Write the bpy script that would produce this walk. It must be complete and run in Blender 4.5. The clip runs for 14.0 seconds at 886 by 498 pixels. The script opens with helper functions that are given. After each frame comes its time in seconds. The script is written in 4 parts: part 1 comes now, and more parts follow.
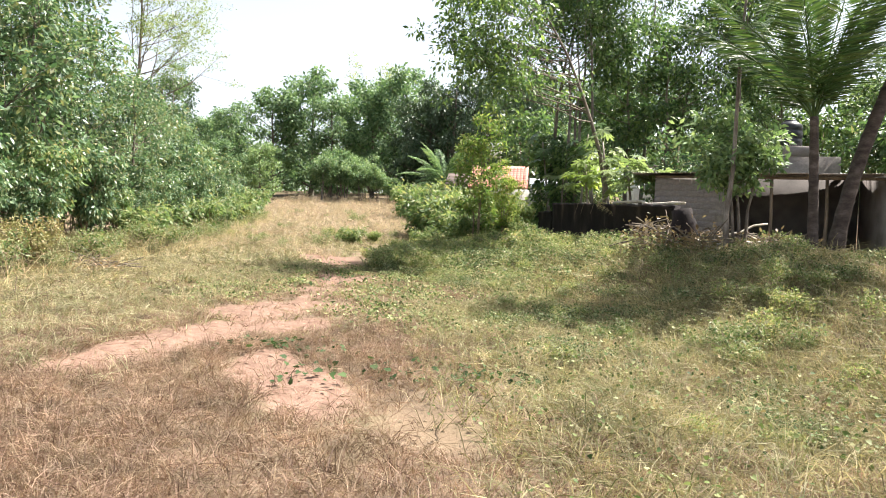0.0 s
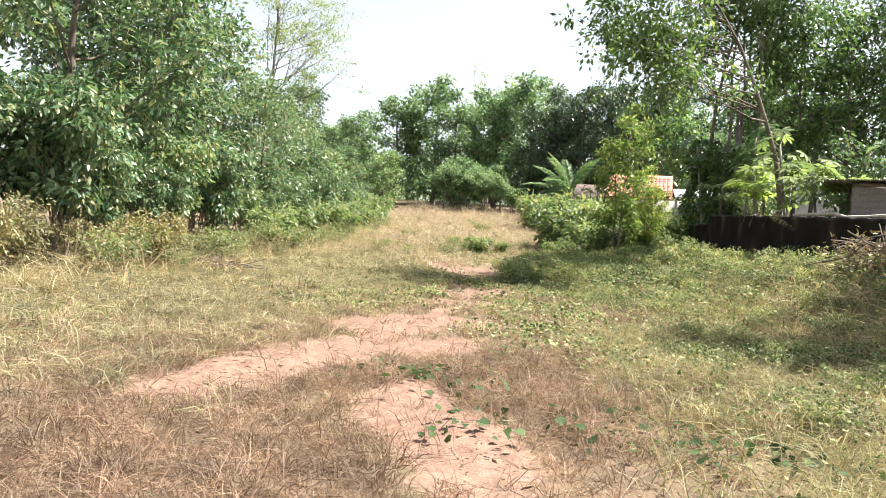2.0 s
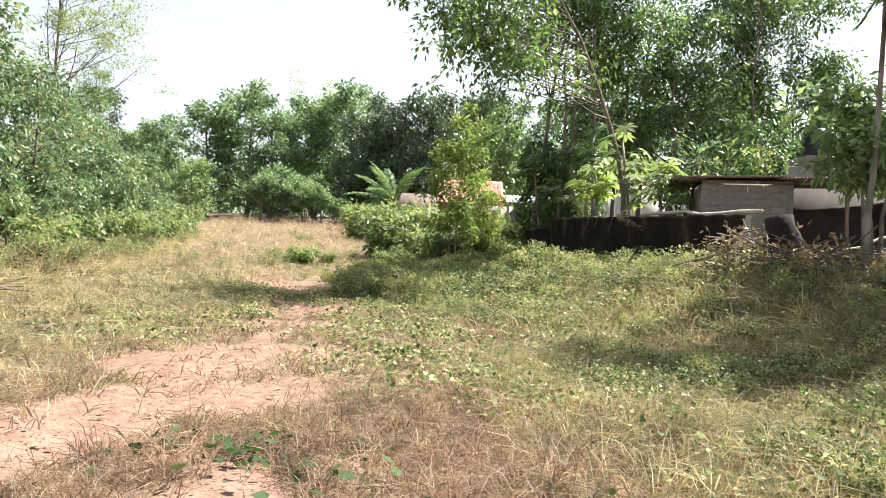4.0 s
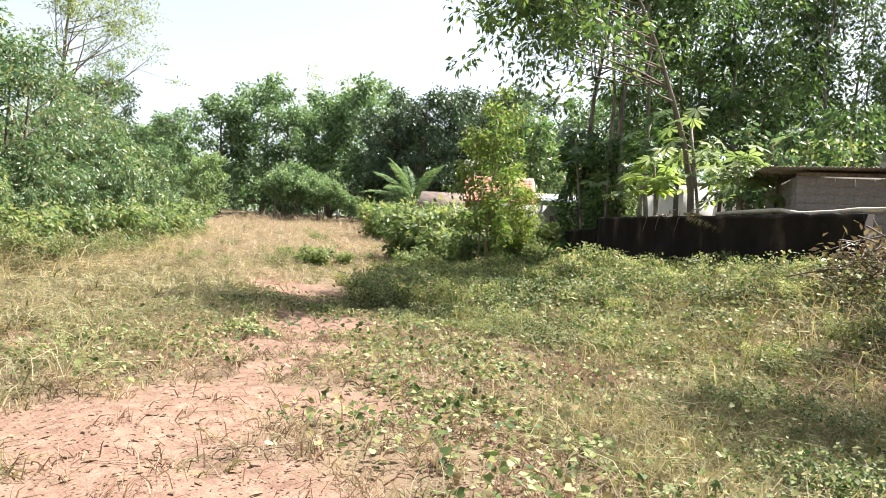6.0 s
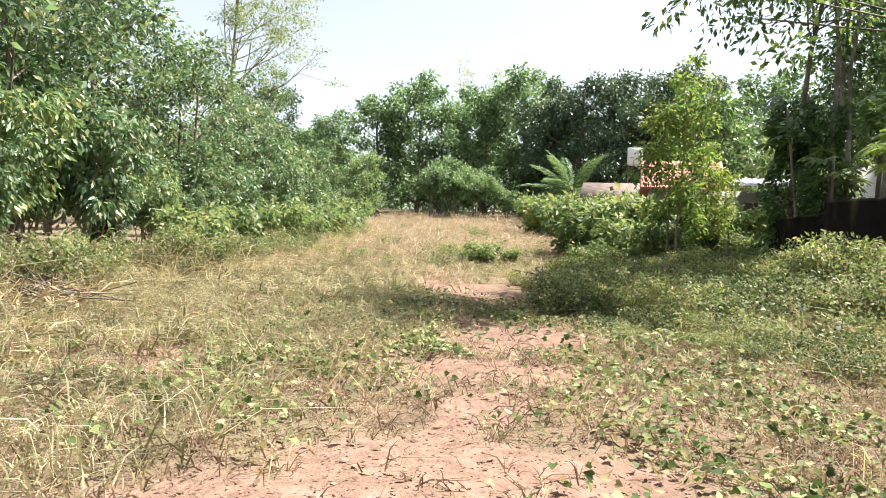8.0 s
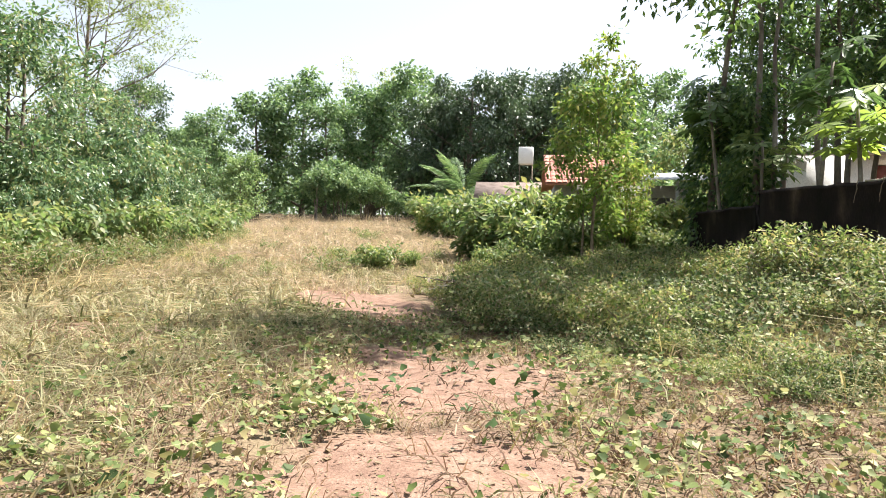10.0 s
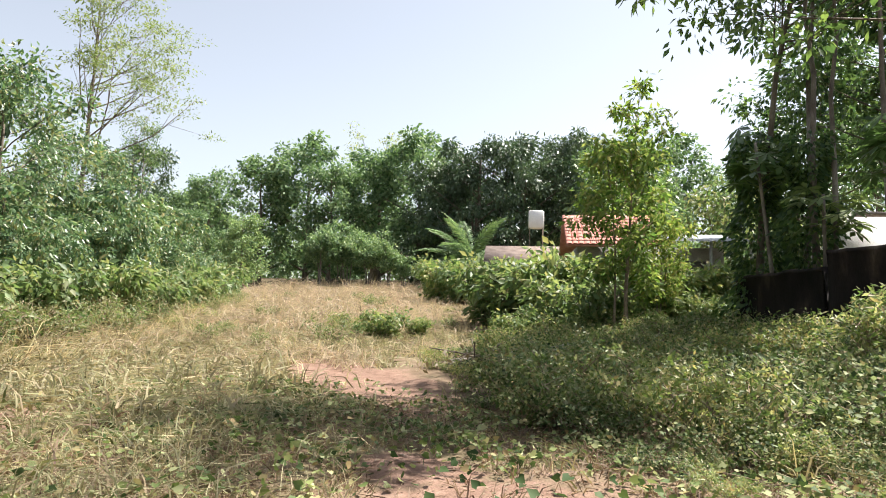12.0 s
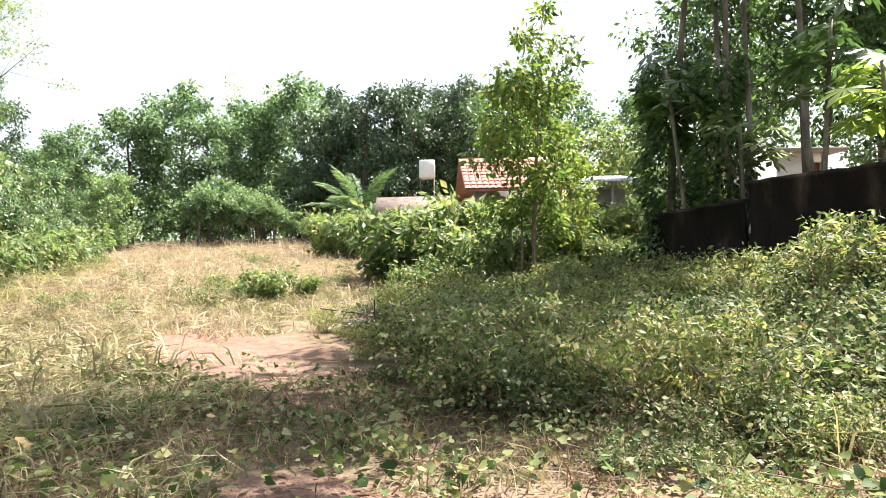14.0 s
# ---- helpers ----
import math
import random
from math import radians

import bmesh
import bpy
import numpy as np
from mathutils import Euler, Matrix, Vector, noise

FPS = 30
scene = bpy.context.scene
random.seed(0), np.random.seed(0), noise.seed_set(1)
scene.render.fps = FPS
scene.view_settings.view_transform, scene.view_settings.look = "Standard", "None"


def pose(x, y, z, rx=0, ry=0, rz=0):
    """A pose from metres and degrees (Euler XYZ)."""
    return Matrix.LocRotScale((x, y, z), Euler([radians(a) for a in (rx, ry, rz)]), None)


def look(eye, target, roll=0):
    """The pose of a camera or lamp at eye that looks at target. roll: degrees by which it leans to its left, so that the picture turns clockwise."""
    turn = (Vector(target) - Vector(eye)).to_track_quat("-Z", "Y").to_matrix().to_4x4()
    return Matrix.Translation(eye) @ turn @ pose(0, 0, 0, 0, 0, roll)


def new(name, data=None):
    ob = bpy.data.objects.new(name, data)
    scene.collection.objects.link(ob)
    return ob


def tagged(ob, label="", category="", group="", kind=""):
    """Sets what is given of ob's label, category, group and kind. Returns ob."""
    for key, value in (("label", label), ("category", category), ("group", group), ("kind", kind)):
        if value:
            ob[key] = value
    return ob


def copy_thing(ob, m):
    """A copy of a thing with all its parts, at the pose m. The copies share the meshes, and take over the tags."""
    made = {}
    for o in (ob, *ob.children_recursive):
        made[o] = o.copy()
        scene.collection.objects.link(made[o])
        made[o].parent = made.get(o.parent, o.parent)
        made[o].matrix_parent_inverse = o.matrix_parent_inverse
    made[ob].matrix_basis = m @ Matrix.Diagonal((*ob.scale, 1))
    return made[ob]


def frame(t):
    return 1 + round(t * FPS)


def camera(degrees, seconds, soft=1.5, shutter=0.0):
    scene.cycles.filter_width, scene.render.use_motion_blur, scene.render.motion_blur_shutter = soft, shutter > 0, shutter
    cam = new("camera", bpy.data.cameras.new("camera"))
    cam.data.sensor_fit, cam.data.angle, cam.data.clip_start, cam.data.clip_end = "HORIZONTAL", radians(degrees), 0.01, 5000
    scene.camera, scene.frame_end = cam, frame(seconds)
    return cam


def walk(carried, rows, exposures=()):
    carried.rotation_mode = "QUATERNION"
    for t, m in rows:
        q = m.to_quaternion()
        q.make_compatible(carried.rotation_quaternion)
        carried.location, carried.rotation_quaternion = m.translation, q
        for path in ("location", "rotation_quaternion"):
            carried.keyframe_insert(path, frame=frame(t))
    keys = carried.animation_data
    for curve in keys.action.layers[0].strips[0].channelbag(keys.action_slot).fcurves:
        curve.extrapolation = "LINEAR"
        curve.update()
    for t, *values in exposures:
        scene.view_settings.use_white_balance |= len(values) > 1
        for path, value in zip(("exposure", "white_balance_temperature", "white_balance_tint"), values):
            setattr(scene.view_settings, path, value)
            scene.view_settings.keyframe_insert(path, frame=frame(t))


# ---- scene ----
cam = camera(63.7, 14.0, 1.0)
PATH = [
    (0, (3.899, 4.243, 2.069), (3.656, 6.226, 1.976), 1.8),
    (0.5, (3.7, 4.886, 2.055), (3.384, 6.859, 1.981), 0.7),
    (1, (3.423, 5.417, 1.998), (3.069, 7.383, 1.906), 0.6),
    (1.5, (3.055, 6.088, 1.903), (2.536, 8.018, 1.838), 2.3),
    (2, (2.681, 6.613, 1.829), (2.122, 8.532, 1.757), 3.5),
    (2.5, (2.388, 7.211, 1.751), (2.008, 9.174, 1.687), 3.7),
    (3, (2.108, 7.83, 1.682), (1.856, 9.814, 1.627), 2.7),
    (3.2, (2.011, 8.13, 1.651), (1.834, 10.122, 1.618), 2.8),
    (5.3, (1.254, 11.813, 1.518), (1.223, 13.813, 1.518), 2.3),
    (5.5, (1.169, 12.077, 1.522), (1.123, 14.077, 1.496), 2.2),
    (6, (1.058, 12.745, 1.527), (0.95, 14.742, 1.521), 3.3),
    (6.5, (0.774, 13.385, 1.5), (0.439, 15.357, 1.508), 4.4),
    (7, (0.481, 14.016, 1.496), (-0.091, 15.933, 1.503), 4.1),
    (7.5, (0.171, 14.555, 1.478), (-0.436, 16.46, 1.464), 3.8),
    (8, (-0.105, 15.141, 1.431), (-0.625, 17.071, 1.395), 2.2),
    (8.5, (-0.348, 15.67, 1.393), (-0.8, 17.617, 1.341), 1.6),
    (8.7, (-0.467, 15.955, 1.389), (-0.838, 17.919, 1.361), 1.2),
    (10.8, (-1.256, 19.524, 1.33), (-1.457, 21.513, 1.326), 1.0),
    (11, (-1.304, 19.722, 1.344), (-1.52, 21.71, 1.36), 1.0),
    (11.5, (-1.412, 20.2, 1.347), (-1.734, 22.169, 1.479), 0.9),
    (12, (-1.574, 20.661, 1.337), (-1.8, 22.641, 1.507), 1.3),
    (12.5, (-1.668, 21.216, 1.281), (-1.79, 23.208, 1.417), 1.0),
    (13, (-1.727, 21.647, 1.276), (-1.805, 23.643, 1.384), -0.2),
    (13.5, (-1.772, 22.258, 1.244), (-1.711, 24.257, 1.302), -1.4),
    (14, (-1.821, 22.754, 1.28), (-1.74, 24.752, 1.323), -1.4),
]
walk(cam, [(t, look(eye, target, roll)) for t, eye, target, roll in PATH],
     [(0, 1.82), (3, 1.85), (8.6, 1.74), (11, 1.78), (11.5, 1.5), (12, 1.52), (12.6, 1.8), (13.5, 2.08), (14, 2.04)])

# ---- world, sun, exposure ----
SUN_AZ, SUN_EL = radians(30), radians(58)      # azimuth from +x towards +y
world = bpy.data.worlds.new("world")
scene.world = world
world.use_nodes = True
wn = world.node_tree
wn.nodes.clear()
sky = wn.nodes.new("ShaderNodeTexSky")
sky.sky_type = "NISHITA"
sky.sun_disc = False
sky.sun_elevation = SUN_EL
sky.sun_rotation = math.pi / 2 - SUN_AZ
sky.air_density, sky.dust_density, sky.ozone_density = 1.0, 1.4, 1.2
wbg = wn.nodes.new("ShaderNodeBackground")
wbg.inputs["Strength"].default_value = 0.076
wout = wn.nodes.new("ShaderNodeOutputWorld")
haze = wn.nodes.new("ShaderNodeHueSaturation")       # a hazy, nearly white sky
haze.inputs["Saturation"].default_value = 0.44
wn.links.new(sky.outputs[0], haze.inputs["Color"])
wn.links.new(haze.outputs[0], wbg.inputs[0])
wn.links.new(wbg.outputs[0], wout.inputs[0])
sun_data = bpy.data.lights.new("sun", "SUN")
sun_data.energy, sun_data.angle, sun_data.color = 5.0, radians(0.6), (1.0, 0.945, 0.875)
sun = new("sun", sun_data)
sun.matrix_world = look((math.cos(SUN_AZ) * math.cos(SUN_EL) * 50, math.sin(SUN_AZ) * math.cos(SUN_EL) * 50, math.sin(SUN_EL) * 50), (0, 0, 0))


# ---- materials ----
def mat_base(name, rough=0.8, spec=0.3):
    m = bpy.data.materials.new(name)
    m.use_nodes = True
    nt = m.node_tree
    b = nt.nodes["Principled BSDF"]
    b.inputs["Roughness"].default_value = rough
    b.inputs["Specular IOR Level"].default_value = spec
    return m, nt, b


def ramp(nt, fac, stops):
    r = nt.nodes.new("ShaderNodeValToRGB")
    while len(r.color_ramp.elements) < len(stops):
        r.color_ramp.elements.new(0.5)
    for e, (p, c) in zip(r.color_ramp.elements, stops):
        e.position, e.color = p, (*c, 1)
    nt.links.new(fac, r.inputs[0])
    return r.outputs[0]


def noise_tex(nt, scale, detail=5, coord="Object", stretch=None):
    tc = nt.nodes.new("ShaderNodeTexCoord")
    n = nt.nodes.new("ShaderNodeTexNoise")
    n.inputs["Scale"].default_value, n.inputs["Detail"].default_value = scale, detail
    if stretch:
        mp = nt.nodes.new("ShaderNodeMapping")
        mp.inputs["Scale"].default_value = stretch
        nt.links.new(tc.outputs[coord], mp.inputs[0])
        nt.links.new(mp.outputs[0], n.inputs[0])
    else:
        nt.links.new(tc.outputs[coord], n.inputs[0])
    return n.outputs[0]


def mix_col(nt, fac, a, b, mode="MIX"):
    n = nt.nodes.new("ShaderNodeMix")
    n.data_type, n.blend_type = "RGBA", mode
    for sock, v in ((n.inputs[0], fac), (n.inputs[6], a), (n.inputs[7], b)):
        if isinstance(v, (int, float)):
            sock.default_value = v
        elif isinstance(v, tuple):
            sock.default_value = (*v, 1)
        else:
            nt.links.new(v, sock)
    return n.outputs[2]


def bump(nt, b, height, strength, dist=0.02):
    n = nt.nodes.new("ShaderNodeBump")
    n.inputs["Strength"].default_value, n.inputs["Distance"].default_value = strength, dist
    nt.links.new(height, n.inputs["Height"])
    nt.links.new(n.outputs[0], b.inputs["Normal"])


def surface(name, stops, scale=3.0, rough=0.85, fine=40.0, bump_s=0.4, spec=0.3, stretch=None, metal=0.0):
    """A two-scale noise material: broad stains through the ramp, fine grain on top."""
    m, nt, b = mat_base(name, rough, spec)
    big = noise_tex(nt, scale, 8, stretch=stretch)
    small = noise_tex(nt, fine, 4, stretch=stretch)
    col = ramp(nt, big, stops)
    grain = ramp(nt, small, [(0.3, (0.7, 0.7, 0.7)), (0.7, (1.15, 1.15, 1.15))])
    nt.links.new(mix_col(nt, 0.8, col, grain, "MULTIPLY"), b.inputs["Base Color"])
    b.inputs["Metallic"].default_value = metal
    bump(nt, b, small, bump_s, 0.01)
    return m


def leaf_mat(name, cols, trans=0.35, rough=0.5, obvar=0.25, spec=0.35, through_col=(1.35, 1.4, 0.95), mottle=(1.3, 0.72, 1.2)):
    """Leaf colour varies from leaf to leaf and a little from plant to plant."""
    m, nt, b = mat_base(name, rough, spec)
    g = nt.nodes.new("ShaderNodeNewGeometry")
    n = len(cols)
    col = ramp(nt, g.outputs["Random Per Island"], [(i / max(1, n - 1), c) for i, c in enumerate(cols)])
    oi = nt.nodes.new("ShaderNodeObjectInfo")
    tint = ramp(nt, oi.outputs["Random"], [(0, (1 - obvar, 1 - obvar * 0.8, 1 - obvar)), (0.5, (1, 1, 1)), (1, (1 + obvar, 1 + obvar * 0.7, 1))])
    sc, lo, hi = mottle
    patch = ramp(nt, noise_tex(nt, sc, 3), [(0.3, (lo, lo * 1.05, lo)), (0.7, (hi, hi * 0.97, hi * 0.93))])
    c = mix_col(nt, 1.0, mix_col(nt, 1.0, col, tint, "MULTIPLY"), patch, "MULTIPLY")
    nt.links.new(c, b.inputs["Base Color"])
    t = nt.nodes.new("ShaderNodeBsdfTranslucent")
    nt.links.new(mix_col(nt, 1.0, c, through_col, "MULTIPLY"), t.inputs["Color"])
    mx = nt.nodes.new("ShaderNodeMixShader")
    mx.inputs[0].default_value = trans
    nt.links.new(b.outputs[0], mx.inputs[1])
    nt.links.new(t.outputs[0], mx.inputs[2])
    nt.links.new(mx.outputs[0], nt.nodes["Material Output"].inputs["Surface"])
    return m


LEAF_HEDGE = leaf_mat("hedge leaf", [(0.055, 0.105, 0.055), (0.09, 0.165, 0.085), (0.14, 0.225, 0.115), (0.23, 0.31, 0.19), (0.27, 0.25, 0.12)], 0.35, 0.36, 0.3, 0.5, mottle=(0.9, 0.6, 1.25))
LEAF_DARK = leaf_mat("dark glossy leaf", [(0.042, 0.084, 0.042), (0.085, 0.15, 0.058), (0.17, 0.24, 0.09)], 0.42, 0.35, spec=0.5)
LEAF_FAR = leaf_mat("far tree leaf", [(0.085, 0.15, 0.085), (0.155, 0.245, 0.12), (0.27, 0.355, 0.195)], 0.3, mottle=(0.35, 0.65, 1.25))
LEAF_MANGO = leaf_mat("mango leaf", [(0.05, 0.088, 0.048), (0.075, 0.119, 0.069), (0.125, 0.169, 0.104)], 0.2, 0.4, spec=0.5)
LEAF_YELLOW = leaf_mat("yellow green leaf", [(0.092, 0.168, 0.053), (0.173, 0.264, 0.066), (0.275, 0.348, 0.106), (0.326, 0.3, 0.132)], 0.5)
LEAF_LIGHT = leaf_mat("light green leaf", [(0.085, 0.14, 0.058), (0.135, 0.2, 0.083), (0.21, 0.265, 0.125), (0.27, 0.26, 0.135)], 0.42)
LEAF_WEED = leaf_mat("weed leaf", [(0.085, 0.135, 0.05), (0.15, 0.22, 0.08), (0.225, 0.265, 0.115), (0.4, 0.4, 0.25), (0.29, 0.225, 0.12)], 0.4, mottle=(1.6, 0.6, 1.25))
LEAF_CREEPER = leaf_mat("creeper leaf", [(0.045, 0.075, 0.03), (0.085, 0.13, 0.048), (0.15, 0.19, 0.075), (0.33, 0.36, 0.22), (0.24, 0.18, 0.1)], 0.3, 0.6, spec=0.2, through_col=(1.1, 1.2, 0.95), mottle=(1.8, 0.6, 1.25))
LEAF_DRYBUSH = leaf_mat("dry bush leaf", [(0.22, 0.225, 0.11), (0.29, 0.275, 0.15), (0.17, 0.20, 0.085), (0.24, 0.17, 0.11), (0.36, 0.34, 0.21)], 0.3, through_col=(1.25, 1.2, 0.9))
LEAF_SPARSE = leaf_mat("feathery leaf", [(0.176, 0.231, 0.088), (0.242, 0.297, 0.121), (0.308, 0.319, 0.165)], 0.4)
LEAF_BROWN = leaf_mat("dry leaf", [(0.203, 0.143, 0.088), (0.285, 0.217, 0.152), (0.15, 0.098, 0.064)], 0.2)
LEAF_PALM = leaf_mat("palm frond leaf", [(0.04, 0.085, 0.03), (0.065, 0.12, 0.04), (0.12, 0.165, 0.06)], 0.25, 0.35)
LEAF_VINE = leaf_mat("dark vine leaf", [(0.03, 0.06, 0.025), (0.05, 0.09, 0.035), (0.085, 0.13, 0.05)], 0.25, 0.65, spec=0.15)
GRASS_BROWN = leaf_mat("brown dry grass", [(0.121, 0.07, 0.051), (0.252, 0.155, 0.116), (0.363, 0.25, 0.191), (0.212, 0.15, 0.092), (0.44, 0.335, 0.245)], 0.3, 0.7, through_col=(1.25, 1.2, 1.0), mottle=(2.2, 0.5, 1.3))
GRASS_PALE = leaf_mat("pale dry grass", [(0.204, 0.174, 0.108), (0.398, 0.347, 0.225), (0.253, 0.26, 0.133), (0.553, 0.485, 0.328), (0.337, 0.243, 0.164)], 0.35, 0.7, through_col=(1.25, 1.2, 1.0), mottle=(2.2, 0.5, 1.3))
GRASS_GREEN = leaf_mat("yellow green grass", [(0.08, 0.1, 0.034), (0.18, 0.19, 0.072), (0.335, 0.29, 0.143), (0.473, 0.412, 0.248), (0.204, 0.16, 0.086)], 0.35, 0.65, through_col=(1.25, 1.2, 1.0), mottle=(2.2, 0.5, 1.3))
GRASS_PINK = leaf_mat("pinkish seed grass", [(0.3, 0.232, 0.206), (0.404, 0.335, 0.288), (0.29, 0.268, 0.185), (0.488, 0.422, 0.35)], 0.35, 0.7, through_col=(1.25, 1.2, 1.0), mottle=(2.2, 0.5, 1.3))
BARK = surface("bark", [(0.25, (0.07, 0.055, 0.045)), (0.55, (0.17, 0.14, 0.11)), (0.8, (0.30, 0.27, 0.22))], 4, 0.9, 35, 0.7, stretch=(1, 1, 0.3))
BARK_PALE = surface("pale lichen bark", [(0.3, (0.08, 0.065, 0.055)), (0.5, (0.19, 0.16, 0.135)), (0.72, (0.38, 0.34, 0.30))], 3, 0.9, 40, 0.6, stretch=(1, 1, 0.4))
# palm bark set darker than its own tone; trunk shade is in the colour
BARK_PALM = surface("shade-darkened palm bark", [(0.3, (0.035, 0.026, 0.022)), (0.55, (0.085, 0.065, 0.055)), (0.8, (0.17, 0.14, 0.12))], 4, 0.9, 30, 0.8, stretch=(1, 1, 2))
TWIG = surface("twig", [(0.3, (0.16, 0.11, 0.08)), (0.7, (0.30, 0.24, 0.17))], 6, 0.9)
WALL_BLACK = surface("mildewed wall", [(0.30, (0.012, 0.010, 0.010)), (0.55, (0.030, 0.022, 0.022)), (0.68, (0.085, 0.06, 0.052)), (0.85, (0.20, 0.16, 0.13))], 1.6, 0.95, 30, 0.8, stretch=(1, 1, 0.5))
CONCRETE = surface("grey plaster", [(0.25, (0.16, 0.14, 0.13)), (0.5, (0.28, 0.25, 0.235)), (0.8, (0.37, 0.34, 0.32))], 1.2, 0.9, 28, 0.5)
MORTAR = surface("mortar", [(0.3, (0.20, 0.18, 0.16)), (0.7, (0.34, 0.31, 0.28))], 4, 0.95)
WHITE = surface("white paint", [(0.25, (0.62, 0.60, 0.58)), (0.5, (0.78, 0.77, 0.76)), (0.8, (0.84, 0.84, 0.83))], 0.9, 0.75, 20, 0.2)
WHITE_OLD = surface("stained whitewash", [(0.25, (0.26, 0.24, 0.22)), (0.5, (0.46, 0.44, 0.41)), (0.8, (0.58, 0.56, 0.53))], 1.1, 0.85, 20, 0.3)
METAL_ROOF = surface("weathered sheet metal", [(0.3, (0.35, 0.36, 0.38)), (0.6, (0.55, 0.56, 0.58)), (0.85, (0.42, 0.36, 0.32))], 1.3, 0.55, 25, 0.2, spec=0.5, metal=0.3)
RUST_ROOF = surface("rusty sheet", [(0.3, (0.20, 0.14, 0.11)), (0.55, (0.38, 0.33, 0.29)), (0.8, (0.50, 0.47, 0.44))], 2.5, 0.8, 30, 0.3)
TILE = surface("red clay tile", [(0.25, (0.36, 0.13, 0.10)), (0.5, (0.52, 0.22, 0.17)), (0.75, (0.62, 0.38, 0.32))], 2.2, 0.8, 30, 0.3)
TILE_OLD = surface("old brown tile", [(0.3, (0.12, 0.085, 0.07)), (0.7, (0.26, 0.20, 0.17))], 2.0, 0.85)
PLASTIC_BLACK = surface("black plastic", [(0.3, (0.015, 0.016, 0.02)), (0.7, (0.03, 0.032, 0.04))], 3, 0.45, 30, 0.1, spec=0.5)
DARK_WOOD = surface("weathered wood", [(0.3, (0.10, 0.07, 0.05)), (0.7, (0.27, 0.21, 0.16))], 5, 0.85, 40, 0.5, stretch=(1, 1, 0.2))
PALE_WOOD = surface("bleached wood", [(0.3, (0.38, 0.33, 0.27)), (0.7, (0.62, 0.57, 0.50))], 5, 0.85, 40, 0.4)
DOOR_RED = surface("red brown door paint", [(0.3, (0.16, 0.045, 0.04)), (0.7, (0.26, 0.08, 0.065))], 4, 0.6)
# plaster taken dark: the shade of enclosed rooms is in the colour
SHADE_DARK = surface("room shade plaster", [(0.3, (0.10, 0.09, 0.085)), (0.7, (0.18, 0.16, 0.15))], 2, 0.9)


def ground_material():
    m, nt, b = mat_base("earth and litter", 0.95, 0.15)
    at = nt.nodes.new("ShaderNodeAttribute")
    at.attribute_name = "sand"
    n1, n2, n3 = noise_tex(nt, 0.5, 8), noise_tex(nt, 6, 6), noise_tex(nt, 45, 4)
    soil = ramp(nt, n1, [(0.3, (0.11, 0.08, 0.055)), (0.5, (0.185, 0.135, 0.09)), (0.7, (0.16, 0.14, 0.08))])
    sand = ramp(nt, n2, [(0.25, (0.15, 0.09, 0.067)), (0.55, (0.235, 0.15, 0.112)), (0.8, (0.28, 0.195, 0.152))])
    f = nt.nodes.new("ShaderNodeMath")
    f.operation = "MULTIPLY_ADD"
    nt.links.new(n2, f.inputs[0])
    f.inputs[1].default_value, f.inputs[2].default_value = 1.2, -0.6
    s = nt.nodes.new("ShaderNodeMath")
    s.operation = "ADD"
    nt.links.new(at.outputs["Fac"], s.inputs[0])
    nt.links.new(f.outputs[0], s.inputs[1])
    edge = ramp(nt, s.outputs[0], [(0.25, (0, 0, 0)), (0.65, (1, 1, 1))])
    col = mix_col(nt, edge, soil, sand)
    grain = ramp(nt, n3, [(0.3, (0.72, 0.70, 0.68)), (0.7, (1.12, 1.12, 1.12))])
    nt.links.new(mix_col(nt, 0.9, col, grain, "MULTIPLY"), b.inputs["Base Color"])
    bump(nt, b, n3, 0.6, 0.02)
    return m


GROUND = ground_material()


# ---- building helpers ----
def mesh_np(name, v, f, material):
    me = bpy.data.meshes.new(name)
    v, f = np.asarray(v, np.float32), np.asarray(f, np.int32)
    me.vertices.add(len(v))
    me.vertices.foreach_set("co", v.ravel())
    me.loops.add(f.size)
    me.loops.foreach_set("vertex_index", f.ravel())
    me.polygons.add(len(f))
    me.polygons.foreach_set("loop_start", np.arange(0, f.size, f.shape[1], dtype=np.int32))
    me.update(calc_edges=True)
    me.materials.append(material)
    return me


def join(pieces):
    vs, fs, n = [], [], 0
    for v, f in pieces:
        vs.append(v)
        fs.append(np.asarray(f) + n)
        n += len(v)
    return np.concatenate(vs), np.concatenate(fs)


def part(name, me, parent, label=""):
    ob = new(name, me)
    ob.parent = parent
    if label:
        ob["label"] = label
    return ob


def thing(name, label, category, group="", kind="", at=None):
    ob = tagged(new(name), label, category, group, kind)
    ob.empty_display_size = 0.2
    if at is not None:
        ob.matrix_basis = at
    return ob


